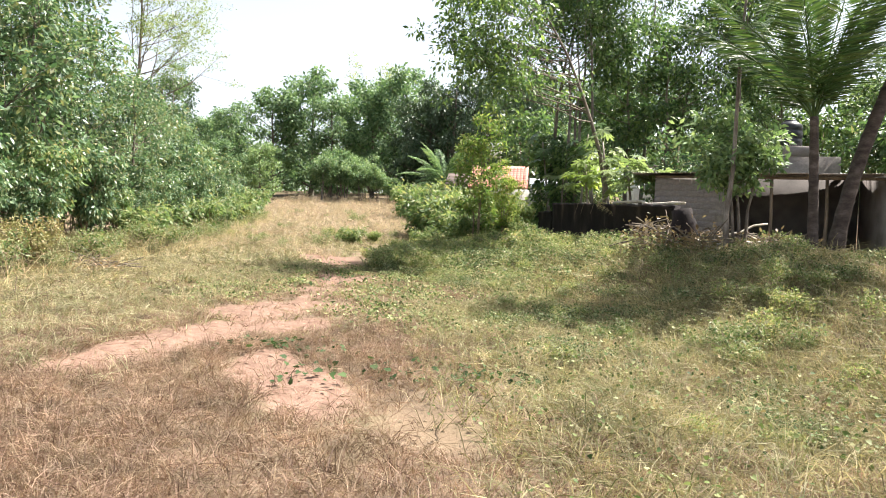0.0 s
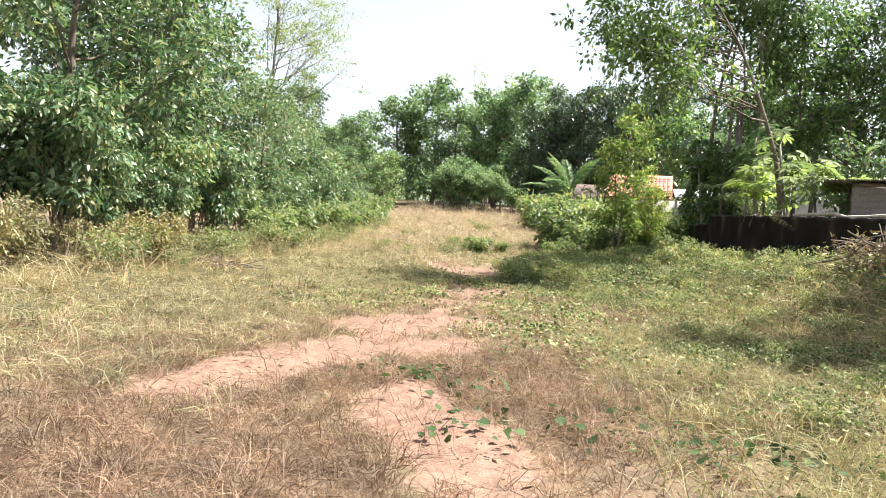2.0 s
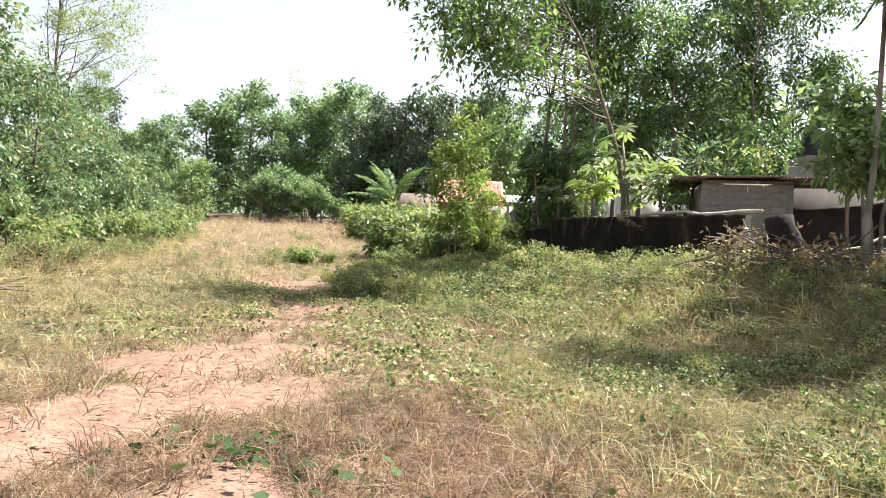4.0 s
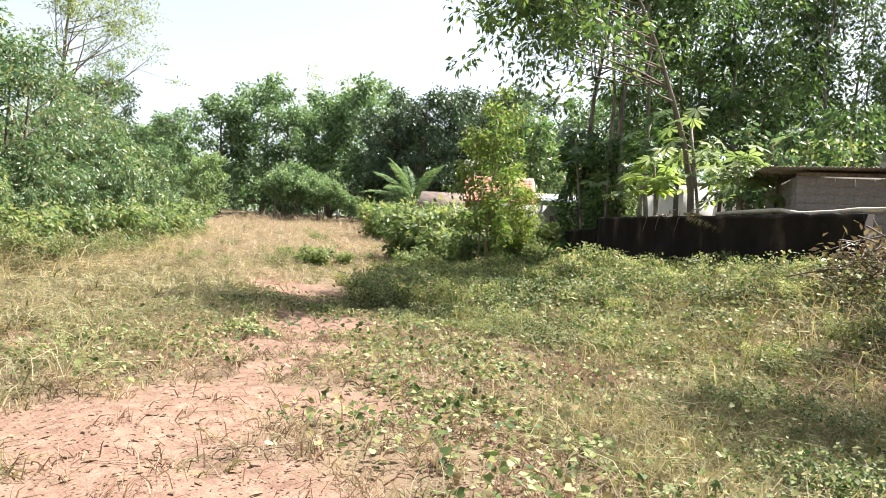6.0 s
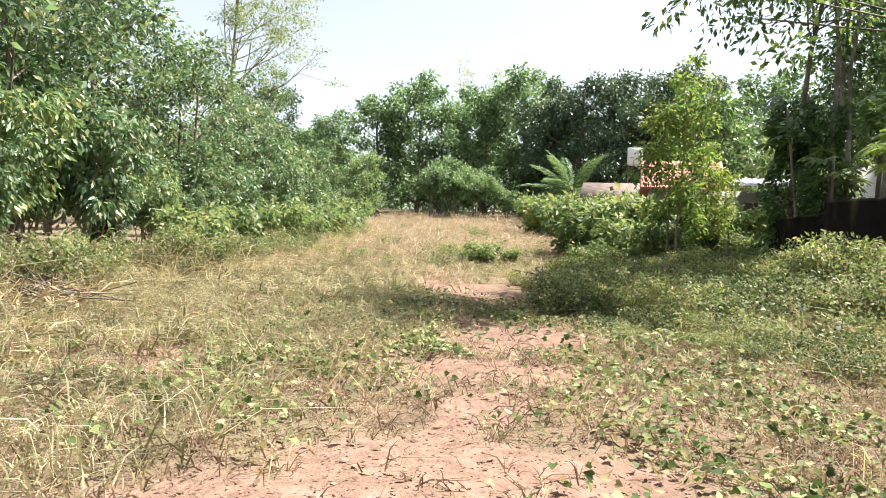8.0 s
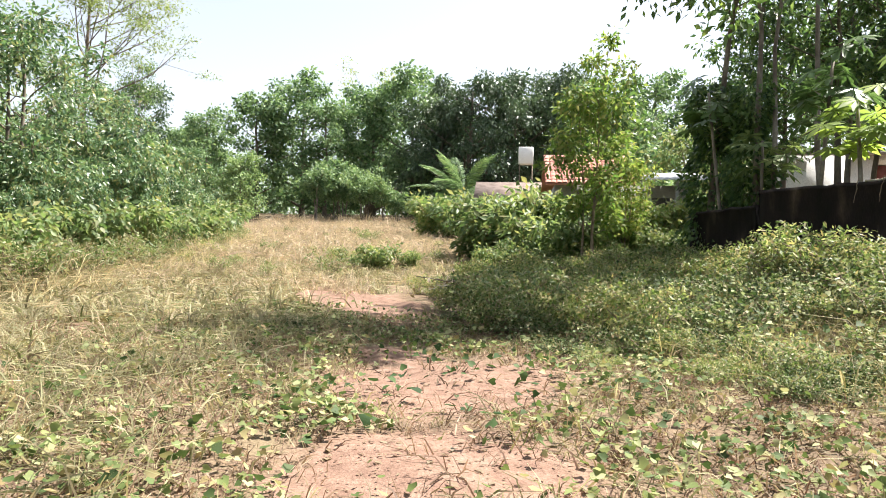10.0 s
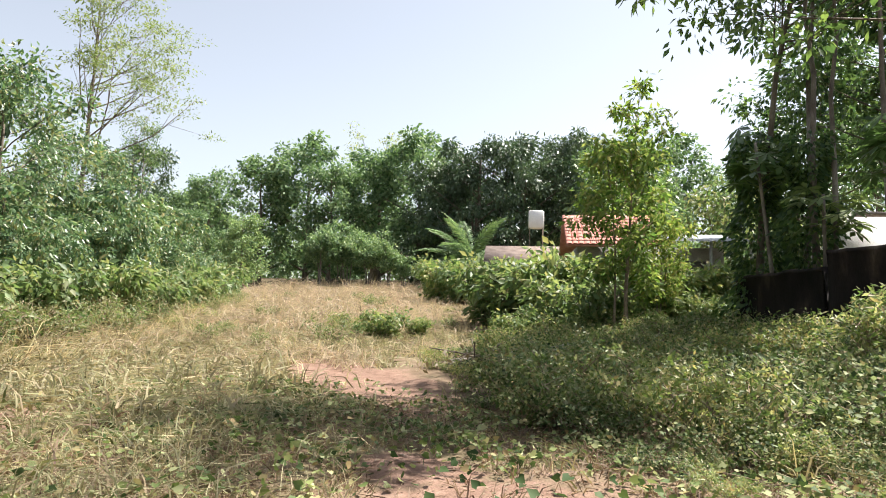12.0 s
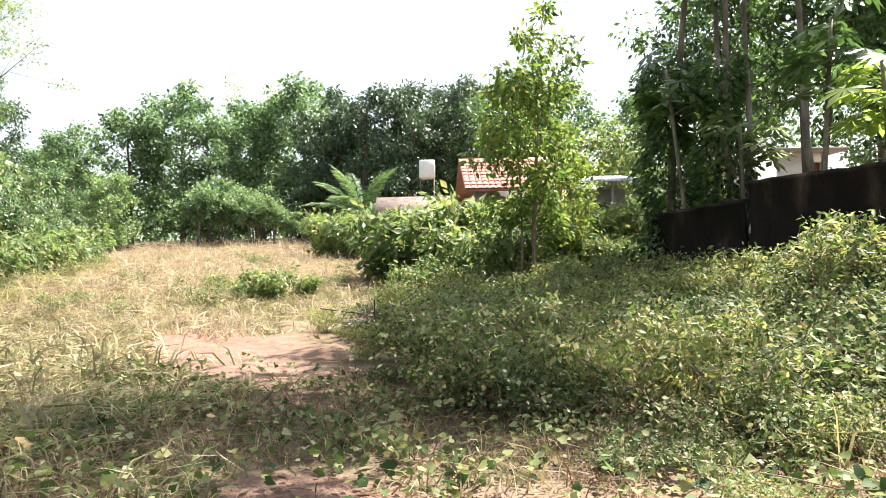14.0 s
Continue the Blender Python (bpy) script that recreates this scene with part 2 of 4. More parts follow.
def tube(pts, radii, sides=6):
    pts, radii = np.asarray(pts, float), np.asarray(radii, float)
    d = np.gradient(pts, axis=0)
    d /= np.linalg.norm(d, axis=1)[:, None] + 1e-9
    ref = np.where(np.abs(d[:, 2:3]) > 0.9, np.array([[1.0, 0, 0]]), np.array([[0, 0, 1.0]]))
    u = np.cross(d, ref)
    u /= np.linalg.norm(u, axis=1)[:, None] + 1e-9
    w = np.cross(d, u)
    a = np.arange(sides) * 2 * math.pi / sides
    ring = pts[:, None] + radii[:, None, None] * (np.cos(a)[None, :, None] * u[:, None] + np.sin(a)[None, :, None] * w[:, None])
    n = len(pts)
    i = np.arange(n - 1)[:, None] * sides
    j = np.arange(sides)[None]
    k = (j + 1) % sides
    q = np.stack([i + j, i + k, i + sides + k, i + sides + j], -1).reshape(-1, 4)
    f = np.concatenate([q[:, [0, 1, 2]], q[:, [0, 2, 3]]])
    v = np.concatenate([ring.reshape(-1, 3), pts[-1:]])
    top = (n - 1) * sides + np.arange(sides)
    cap = np.stack([top, (n - 1) * sides + (np.arange(sides) + 1) % sides, np.full(sides, len(v) - 1)], -1)
    return v, np.concatenate([f, cap])


def unit(a):
    return a / (np.linalg.norm(a, axis=-1, keepdims=True) + 1e-9)


def leaves(c, axis, length, width, rng, flat=0.5, fold=0.15):
    """Leaves as folded diamonds: base at c, along axis. flat: how far the blade turns its face upwards."""
    n = len(c)
    axis = unit(axis)
    nor = rng.normal(size=(n, 3))
    nor[:, 2] += flat * 3
    side = unit(np.cross(axis, nor))
    nor = np.cross(side, axis)
    length, width = np.broadcast_to(length, n)[:, None], np.broadcast_to(width, n)[:, None]
    mid = c + axis * length * 0.45
    v = np.stack([c, mid + side * width / 2 + nor * width * fold, c + axis * length, mid - side * width / 2 + nor * width * fold], 1).reshape(-1, 3)
    b = np.arange(n)[:, None] * 4
    f = np.concatenate([b + np.array([[0, 1, 2]]), b + np.array([[0, 2, 3]])])
    return v, f


def clumps(tips, per, radius, length, width, rng, droop=0.3, flat=0.5, squash=0.75):
    tips = np.asarray(tips)
    n = len(tips) * per
    off = unit(rng.normal(size=(n, 3))) * (rng.random((n, 1)) ** 0.5) * radius
    off[:, 2] *= squash
    off *= np.repeat(0.6 + 0.7 * rng.random((len(tips), 1)), per, 0)
    c = np.repeat(tips, per, 0) + off
    ax = unit(off) * 0.8 + rng.normal(size=(n, 3)) * 0.5
    ax[:, 2] -= droop
    s = 0.65 + 0.7 * rng.random(n)
    return leaves(c, ax, length * s, width * s, rng, flat)


def limbs(h, r0, rng, first=0.35, nb=12, reach=3.0, up=0.5, sub=4, wob=0.03, shape="round", lean=(0, 0), droop=0.0, side=None):
    """A tapered trunk with limbs and twigs; gives the tubes and the twig tips."""
    k = np.linspace(0, 1, 9)
    w = np.cumsum(rng.normal(size=(9, 2)) * wob * h / 6, 0)
    w -= w[0]
    trunk = np.stack([w[:, 0] + lean[0] * k ** 2.2, w[:, 1] + lean[1] * k ** 2.2, k * h * 0.93], 1)
    rad = r0 * (1 - 0.8 * k) * (1 + 0.35 * np.exp(-k * 18))
    tubes, tips = [(trunk, rad, 8)], [trunk[-1], trunk[-2]]
    for i in range(nb):
        f = first + (0.98 - first) * (i + rng.random() * 0.8) / nb
        g = (f - first) / (1 - first)
        size = {"round": math.sqrt(max(0.08, 1 - (1.7 * g - 0.75) ** 2)), "cone": 1.05 - 0.85 * g, "umbrella": 0.6 + 0.5 * g, "even": 0.9 - 0.3 * g}[shape]
        length = reach * size * rng.uniform(0.7, 1.15)
        az = i * 2.4 + rng.uniform(-0.5, 0.5) if side is None else side[0] + side[1] * rng.uniform(-1, 1)
        base = np.array([np.interp(f, k, trunk[:, j]) for j in range(3)])
        d = unit(np.array([math.cos(az), math.sin(az), up * rng.uniform(0.6, 1.3)]))
        s = np.linspace(0, 1, 6)[:, None]
        pts = base + d * length * s + np.array([0, 0, 1.0]) * (s ** 2) * length * (0.18 - droop) + np.cumsum(rng.normal(size=(6, 3)) * length * 0.025, 0) * (s > 0)
        r = max(0.012, np.interp(f, k, rad) * 0.5) * (1 - 0.8 * s[:, 0])
        tubes.append((pts, r, 5))
        tips.append(pts[-1])
        for _ in range(sub):
            u = rng.uniform(0.35, 0.95)
            p = np.array([np.interp(u, s[:, 0], pts[:, j]) for j in range(3)])
            e = unit(d + rng.normal(size=3) * 0.75 + np.array([0, 0, 0.2 - droop]))
            q = p + e * length * rng.uniform(0.22, 0.42)
            tubes.append((np.stack([p, (p + q) / 2 + rng.normal(size=3) * 0.03 * length, q]), np.array([0.5, 0.35, 0.12]) * np.interp(u, s[:, 0], r) + 0.004, 4))
            tips.append(q)
    return tubes, np.array(tips)


def plant(name, label, category, seed, bark, leaf, h, r0, per, radius, length, width, group="", droop_l=0.3, flat=0.5, squash=0.75, **kw):
    """A tree or shrub with trunk and crown, at the origin; placed by copy_thing or matrix_basis."""
    rng = np.random.default_rng(seed)
    stems = kw.pop("stems", 1)
    spread = kw.pop("spread", 0.0)
    ob = thing(name, label, category, group)
    tubes, tips = [], []
    for s in range(stems):
        hh = h if s == 0 else h * rng.uniform(0.65, 0.98)
        az = s * 2.4 + rng.uniform(0, 1)
        kw["lean"] = (math.cos(az) * spread * (s > 0 or stems > 2), math.sin(az) * spread * (s > 0 or stems > 2)) if stems > 1 else kw.get("lean", (0, 0))
        tb, tp = limbs(hh, r0, rng, **kw)
        o = np.array([math.cos(az), math.sin(az), 0]) * 0.12 * h / 3 * (s > 0)
        for p, r, n in tb:
            if r0 < 0.065:
                if n == 4 and r0 < 0.01:
                    continue
                keep = {8: [0, 2, 4, 6, 8], 5: [0, 2, 5], 4: [0, 2]}[n]
                if r0 < 0.01 and n == 5:
                    keep = [0, 5]
                p, r, n = p[keep], r[keep], {8: 5 if r0 > 0.03 else 3, 5: 3, 4: 3}[n]
            elif n < 8:
                keep = {5: [0, 1, 3, 5], 4: [0, 2]}[n]
                p, r, n = p[keep], r[keep], {5: 4, 4: 3}[n]
            tubes.append((p + o, r, n))
        tips.append(tp + o)
    v, f = join([tube(*t) for t in tubes])
    part("trunk", mesh_np("trunk", v, f, bark), ob)
    v, f = clumps(np.concatenate(tips), per, radius, length, width, rng, droop_l, flat, squash)
    part("crown", mesh_np("crown", v, f, leaf), ob)
    return ob


def smooth(a, b, t):
    t = np.clip((t - a) / (b - a), 0, 1)
    return t * t * (3 - 2 * t)


def ground_z(x, y):
    """The lie of the land: a road bank at the start, a raised plot along the wall, a slope up to the far trees."""
    x, y = np.asarray(x, float), np.asarray(y, float)
    z = 0.45 * smooth(9.0, 4.0, y)
    edge = np.interp(y, [0, 10, 20, 30, 40, 60], [9.0, 6.5, 4.2, 1.0, -0.6, -1.5])
    z = z + np.interp(y, [18, 24, 32, 42], [1.4, 1.35, 0.95, 0.7]) * smooth(0.0, 1.0, (x - edge) / 5.5) * smooth(6, 18, y)
    r = np.maximum(0, y - 34)
    z = z + 0.061 * (np.sqrt(r * r + 36) - 6) * smooth(170, 90, y) + 6.0 * smooth(90, 170, y)
    z = z + 0.5 * smooth(-9, -16, x) * smooth(60, 30, y)
    near = smooth(60, 25, np.abs(y - 20)) * smooth(40, 15, np.abs(x))
    z = z + near * (0.05 * np.sin(x * 1.3 + 0.7 * y) * np.sin(y * 0.9 - 0.4 * x) + 0.025 * np.sin(x * 3.1 - y * 1.7) + 0.02 * np.sin(x * 5.3 + y * 4.1))
    return z


def gz(x, y):
    return float(ground_z(x, y))


def blob(x, y, cx, cy, rx, ry, turn=0.0):
    c, s = math.cos(radians(turn)), math.sin(radians(turn))
    u, w = (x - cx) * c + (y - cy) * s, -(x - cx) * s + (y - cy) * c
    return np.clip(1.6 - 1.1 * np.sqrt((u / rx) ** 2 + (w / ry) ** 2), 0, 1)


SAND = [(-1.5, 14.9, 0.75, 2.6, -8), (-0.6, 16.6, 0.9, 0.8, 0), (1.0, 12.5, 0.55, 1.6, 35), (0.4, 13.6, 0.4, 0.8, 20),
        (-1.7, 18.0, 1.15, 1.0, 0), (-1.3, 20.6, 0.35, 1.0, 0), (-1.5, 22.6, 0.95, 0.8, 0), (-0.9, 19.4, 1.3, 0.6, 0), (-1.75, 25.2, 1.15, 1.3, 0), (-2.4, 26.8, 0.5, 0.6, 0),
        (-4.7, 34.0, 1.25, 3.9, 24), (-5.0, 21.5, 0.7, 1.0, 0), (-7.2, 28, 0.5, 1.2, 20)]


def sand_at(x, y):
    wob = 0.3 * np.sin(x * 2.7 + 1) * np.sin(y * 2.1) + 0.15 * np.sin(x * 6.1 + y * 4.7)
    m = np.zeros_like(np.asarray(x, float))
    for b in SAND:
        m = np.maximum(m, blob(x + wob * 0.35, y + wob * 0.5, *b))
    return m


# ---- ground ----
def build_ground():
    xs = np.concatenate([[-1500, -700, -350, -200, -130], np.arange(-100, -26, 4.0), np.arange(-26, -12, 0.8), np.arange(-12, 12, 0.16), np.arange(12, 30, 1.0), np.arange(30, 101, 5.0), [130, 200, 350, 700, 1500]])
    ys = np.concatenate([[-1500, -700, -300, -120, -60, -30, -15, -8, -3], np.arange(0, 46, 0.16), np.arange(46, 100, 1.5), np.arange(100, 190, 5.0), [220, 300, 450, 700, 1500]])
    gx, gy = np.meshgrid(xs, ys)
    v = np.stack([gx.ravel(), gy.ravel(), ground_z(gx.ravel(), gy.ravel())], 1)
    nx, ny = len(xs), len(ys)
    i = (np.arange(ny - 1)[:, None] * nx + np.arange(nx - 1)[None]).ravel()
    me = mesh_np("ground", v, np.stack([i, i + 1, i + nx + 1, i + nx], 1), GROUND)
    me.polygons.foreach_set("use_smooth", np.ones(len(me.polygons), bool))
    at = me.attributes.new("sand", "FLOAT", "POINT")
    at.data.foreach_set("value", sand_at(v[:, 0], v[:, 1]).astype(np.float32))
    tagged(new("ground", me), "reddish sandy earth of an overgrown vacant plot", "ground", kind="structure")


build_ground()


# ---- walls and buildings ----
def box(x0, x1, y0, y1, z0, z1, bev=0.0):
    v = np.array([(x, y, z) for x in (x0, x1) for y in (y0, y1) for z in (z0, z1)], float)
    f = np.array([(0, 1, 3), (0, 3, 2), (4, 6, 7), (4, 7, 5), (0, 4, 5), (0, 5, 1), (2, 3, 7), (2, 7, 6), (0, 2, 6), (0, 6, 4), (1, 5, 7), (1, 7, 3)])
    if not bev:
        return v, f
    bm = bmesh.new()
    vs = [bm.verts.new(p) for p in v]
    for t in ((0, 1, 3, 2), (4, 6, 7, 5), (0, 4, 5, 1), (2, 3, 7, 6), (0, 2, 6, 4), (1, 5, 7, 3)):
        bm.faces.new([vs[k] for k in t])
    bmesh.ops.bevel(bm, geom=bm.edges[:], offset=bev, segments=1, affect="EDGES")
    bmesh.ops.triangulate(bm, faces=bm.faces[:])
    bm.verts.index_update()
    out = np.array([p.co[:] for p in bm.verts]), np.array([[q.index for q in fc.verts] for fc in bm.faces])
    bm.free()
    return out


def wall_run(name, a, b, top_a, top_b, base, thick, material, seed, label):
    """A rendered boundary wall from a to b with an uneven, worn top edge and a coping lip."""
    rng = np.random.default_rng(seed)
    a, b = np.array(a, float), np.array(b, float)
    length = np.linalg.norm(b - a)
    d = (b - a) / length
    nrm = np.array([-d[1], d[0]])
    n = max(4, int(length / 0.25))
    rows = []
    for i in range(n + 1):
        s = i / n
        p = a + (b - a) * s
        t = top_a + (top_b - top_a) * s + rng.normal() * 0.012
        e = rng.normal() * 0.008
        h = thick / 2
        rows.append([(*(p + nrm * (h + e)), base), (*(p + nrm * (h + e)), t - 0.09), (*(p + nrm * (h + 0.03)), t - 0.085), (*(p + nrm * (h + 0.028)), t - 0.01), (*(p + nrm * (h - 0.01)), t),
                     (*(p - nrm * (h - 0.01)), t + rng.normal() * 0.006), (*(p - nrm * (h + 0.028)), t - 0.01), (*(p - nrm * (h + 0.03)), t - 0.085), (*(p - nrm * (h + e)), t - 0.09), (*(p - nrm * (h + e)), base)])
    v = np.array(rows).reshape(-1, 3)
    m = 10
    i = (np.arange(n)[:, None] * m + np.arange(m - 1)[None]).ravel()
    f = np.concatenate([np.stack([i, i + 1, i + m + 1], 1), np.stack([i, i + m + 1, i + m], 1)])
    ends = []
    for o in (0, n * m):
        ends += [(o, o + k, o + k + 1) for k in range(1, m - 1)]
    me = mesh_np(name, v, np.concatenate([f, np.array(ends)]), material)
    return tagged(new(name, me), label, "wall", kind="structure")


wall_run("wall_low", (4.26, 40.8), (4.90, 36.75), 2.42, 2.44, 0.6, 0.2, WALL_BLACK, 1, "low black mildewed boundary wall with worn coping")
wall_run("wall_high", (4.93, 36.6), (8.2, 26.4), 2.80, 2.60, 0.5, 0.22, WALL_BLACK, 2, "black mildewed boundary wall with lichen-streaked plaster")


def corrugated(width, depth, pitch=0.09, amp=0.018, thick=0.006):
    n = int(width / pitch * 4)
    x = np.linspace(0, width, n + 1)
    z = amp * np.sin(x / pitch * 2 * math.pi)
    rows = [np.stack([x, np.full(n + 1, yy), z + dz], 1) for yy, dz in ((0, 0), (depth, 0), (depth, -thick), (0, -thick))]
    v = np.concatenate(rows)
    m = n + 1
    f = []
    i = np.arange(n)
    for r in range(4):
        a, b = r * m, ((r + 1) % 4) * m
        f += [np.stack([a + i, a + i + 1, b + i + 1], 1), np.stack([a + i, b + i + 1, b + i], 1)]
    return v, np.concatenate(f)


def moved(vf, m):
    v, f = vf
    a = np.array(m)
    return v @ a[:3, :3].T + a[:3, 3], f


def shed():
    """A low block-walled shed with a sagging sheet roof, open on its long side."""
    ob = thing("shed", "low grey block shed with a rusty corrugated roof", "shed", at=pose(8.0, 29.1, 1.15, 0, 0, -12))
    front = part("wall_front", mesh_np("wall_front", *box(0, 2.3, 0, 0.15, 0, 2.42), MORTAR), ob, "grey concrete block wall")
    left = part("wall_left", mesh_np("wall_left", *box(0, 0.15, 0.153, 4.0, 0, 2.42), MORTAR), ob)
    block = mesh_np("block", *box(0.005, 0.385, -0.008, 0.02, 0.005, 0.188, 0.006), CONCRETE)
    half = mesh_np("block", *box(0.005, 0.185, -0.008, 0.02, 0.005, 0.188, 0.006), CONCRETE)
    for wall, length, turn, off in ((front, 2.3, 0, (0.0, 0.0)), (left, 3.9, 90, (0.0, 4.0))):
        for r in range(12):
            u = 0.0 if r % 2 else 0.195
            if u:
                courses = [(0.0, half)]
            else:
                courses = []
            while u + 0.39 <= length:
                courses.append((u, block))
                u += 0.39
            for u, me in courses:
                o = new("block", me)
                o.parent = wall
                o.matrix_basis = pose(u, 0, 0.02 + r * 0.198) if turn == 0 else pose(0, 4.0 - u, 0.02 + r * 0.198, 0, 0, -90)
    # back wall coloured dark for the shade inside the open shed
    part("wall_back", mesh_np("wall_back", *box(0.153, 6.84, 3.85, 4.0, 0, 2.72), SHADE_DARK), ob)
    part("wall_right", mesh_np("wall_right", *box(6.85, 7.0, 0.0, 3.847, 0, 2.62), CONCRETE), ob)
    for i, x in enumerate((3.6, 5.2)):
        part("post", mesh_np("post", *tube([(x, 0.1, 0), (x + 0.03, 0.1, 1.2), (x, 0.12, 2.5)], [0.06, 0.055, 0.05], 7), DARK_WOOD), ob)
    part("beam", mesh_np("beam", *box(0.0, 7.0, 0.02, 0.12, 2.425, 2.51, 0.01), DARK_WOOD), ob)
    for k in range(3):
        part("roof_sheet", mesh_np("roof_sheet", *moved(corrugated(2.75, 4.9), pose(-0.75 + 2.65 * k, -0.45, 2.56 + 0.004 * k, 1.5, -0.8, 0)), RUST_ROOF), ob, "rust-stained corrugated sheet")
    return ob


shed()


def tank():
    ob = thing("water_tank", "black plastic water tank on a concrete stand", "water tank", at=pose(15.0, 37.3, 1.6))
    prof = [(0.46, 0), (0.5, 0.05), (0.5, 0.3), (0.47, 0.34), (0.5, 0.38), (0.5, 0.66), (0.47, 0.7), (0.5, 0.74), (0.48, 0.95), (0.3, 1.08), (0.2, 1.12)]
    part("tank_body", mesh_np("tank_body", *tube([(0, 0, 3.95 + z) for r, z in prof], [r for r, z in prof], 20), PLASTIC_BLACK), ob)
    part("lid", mesh_np("lid", *tube([(0, 0, 5.06), (0, 0, 5.12)], [0.24, 0.23], 16), PLASTIC_BLACK), ob)
    part("stand", mesh_np("stand", *box(-1.5, 1.9, -0.7, 1.8, -0.5, 3.5, 0.02), CONCRETE), ob, "stained concrete stand")
    part("slab", mesh_np("slab", *box(-0.75, 0.75, -0.75, 0.75, 3.5, 3.93, 0.02), CONCRETE), ob)
    return ob


tank()


def white_building():
    ob = thing("outbuilding", "white painted flat-roofed outbuilding with a red-brown door", "building", at=pose(10.6, 52.0, 2.3))
    part("wall_front", mesh_np("wall_front", *join([box(0, 4.0, 0, 0.2, -1.3, 3.3), box(4.0, 4.75, 0, 0.2, 2.9, 3.3), box(4.75, 4.95, 0, 0.2, -1.3, 3.3)]), WHITE), ob)
    part("wall_side", mesh_np("wall_side", *box(4.75, 4.95, 0.203, 4.5, -1.3, 3.3), WHITE), ob)
    part("wall_back", mesh_np("wall_back", *box(0, 4.747, 4.3, 4.5, -1.3, 3.3), WHITE), ob)
    part("wall_side", mesh_np("wall_side", *box(0, 0.2, 0.203, 4.297, -1.3, 3.3), WHITE), ob)
    part("roof", mesh_np("roof", *box(-0.3, 5.7, -0.5, 4.9, 3.303, 3.45, 0.02), CONCRETE), ob, "grey concrete slab roof")
    d = part("door", mesh_np("door", *join([box(4.03, 4.72, 0.08, 0.12, -0.2, 2.87), box(4.1, 4.65, 0.068, 0.079, 0.1, 1.2, 0.004), box(4.1, 4.65, 0.068, 0.079, 1.4, 2.7, 0.004)]), DOOR_RED), ob, "red-brown panelled door")
    part("handle", mesh_np("handle", *tube([(4.62, 0.06, 0.95), (4.62, 0.06, 1.1)], [0.012, 0.012], 6), PLASTIC_BLACK), d)
    return ob


white_building()


def tiles_on(parent, x0, x1, depth, name, material, tw=0.22, tl=0.34):
    """Courses of clay tiles on a slope: local x along the eave, y up the slope. The tiles share one mesh."""
    n = 6
    a = np.linspace(0, math.pi, n + 1)
    prof = np.stack([tw / 2 - np.cos(a) * tw / 2 * 0.98, 0.035 * np.sin(a)], 1)
    v = np.array([(p[0], yy, p[1] + lift) for yy, lift in ((0, 0.03), (tl + 0.04, 0.0)) for p in prof])
    f = np.array([(i, i + 1, n + 2 + i) for i in range(n)] + [(i, n + 2 + i, n + 1 + i) for i in range(n)])
    me = mesh_np(name, v, f, material)
    for r in range(int(depth / tl)):
        for c in range(int((x1 - x0) / tw)):
            o = new(name, me)
            o.parent = parent
            o.matrix_basis = pose(x0 + c * tw, r * tl, 0.02 + 0.004 * ((r * 7 + c * 3) % 3))


def red_house():
    ob = thing("house", "low house with a red clay tile roof behind foliage", "house", at=pose(0.2, 47.5, 1.65))
    part("wall_front", mesh_np("wall_front", *box(0.2, 5.6, 0.6, 0.8, -1.4, 2.2), WHITE_OLD), ob)
    part("wall_side", mesh_np("wall_side", *box(0.2, 0.4, 0.803, 5.0, -1.4, 2.2), WHITE_OLD), ob)
    part("wall_side", mesh_np("wall_side", *box(5.4, 5.6, 0.803, 5.0, -1.4, 2.2), WHITE_OLD), ob)
    part("wall_back", mesh_np("wall_back", *box(0.403, 5.397, 4.8, 5.0, -1.4, 2.2), WHITE_OLD), ob)
    r = part("roof", mesh_np("roof", *box(0, 3.6, 0, 3.4, -0.05, 0.0), TILE), ob, "red clay tile roof")
    r.matrix_basis = pose(-0.2, 0.0, 2.2, 27, 0, 0)
    tiles_on(r, 0.0, 3.6, 3.4, "tile", TILE)
    r2 = part("roof_back", mesh_np("roof_back", *box(0, 3.6, 0, 3.2, -0.05, 0.0), TILE), ob)
    r2.matrix_basis = pose(-0.2 + 3.6, 3.034 * 2, 2.2, 27, 0, 180)
    m = part("roof_metal", mesh_np("roof_metal", *corrugated(3.0, 4.4, 0.2, 0.02), METAL_ROOF), ob, "grey sheet metal roof")
    m.matrix_basis = pose(3.5, -0.6, 2.35, 9, 0, 0)
    for x in (3.6, 4.9, 6.3):
        part("post", mesh_np("post", *tube([(x, -0.4, -1.4), (x, -0.4, 2.35)], [0.06, 0.06], 8), WHITE_OLD), ob)
    part("parapet", mesh_np("parapet", *box(3.5, 6.4, -0.5, -0.35, -1.4, 0.35, 0.01), WHITE_OLD), ob, "low white verandah wall")
    # flat panel whose dark colour stands for the unlit room behind
    part("window_shutter", mesh_np("window_shutter", *box(4.1, 5.0, 0.56, 0.597, 0.6, 1.7, 0.01), SHADE_DARK), ob)
    return ob


red_house()


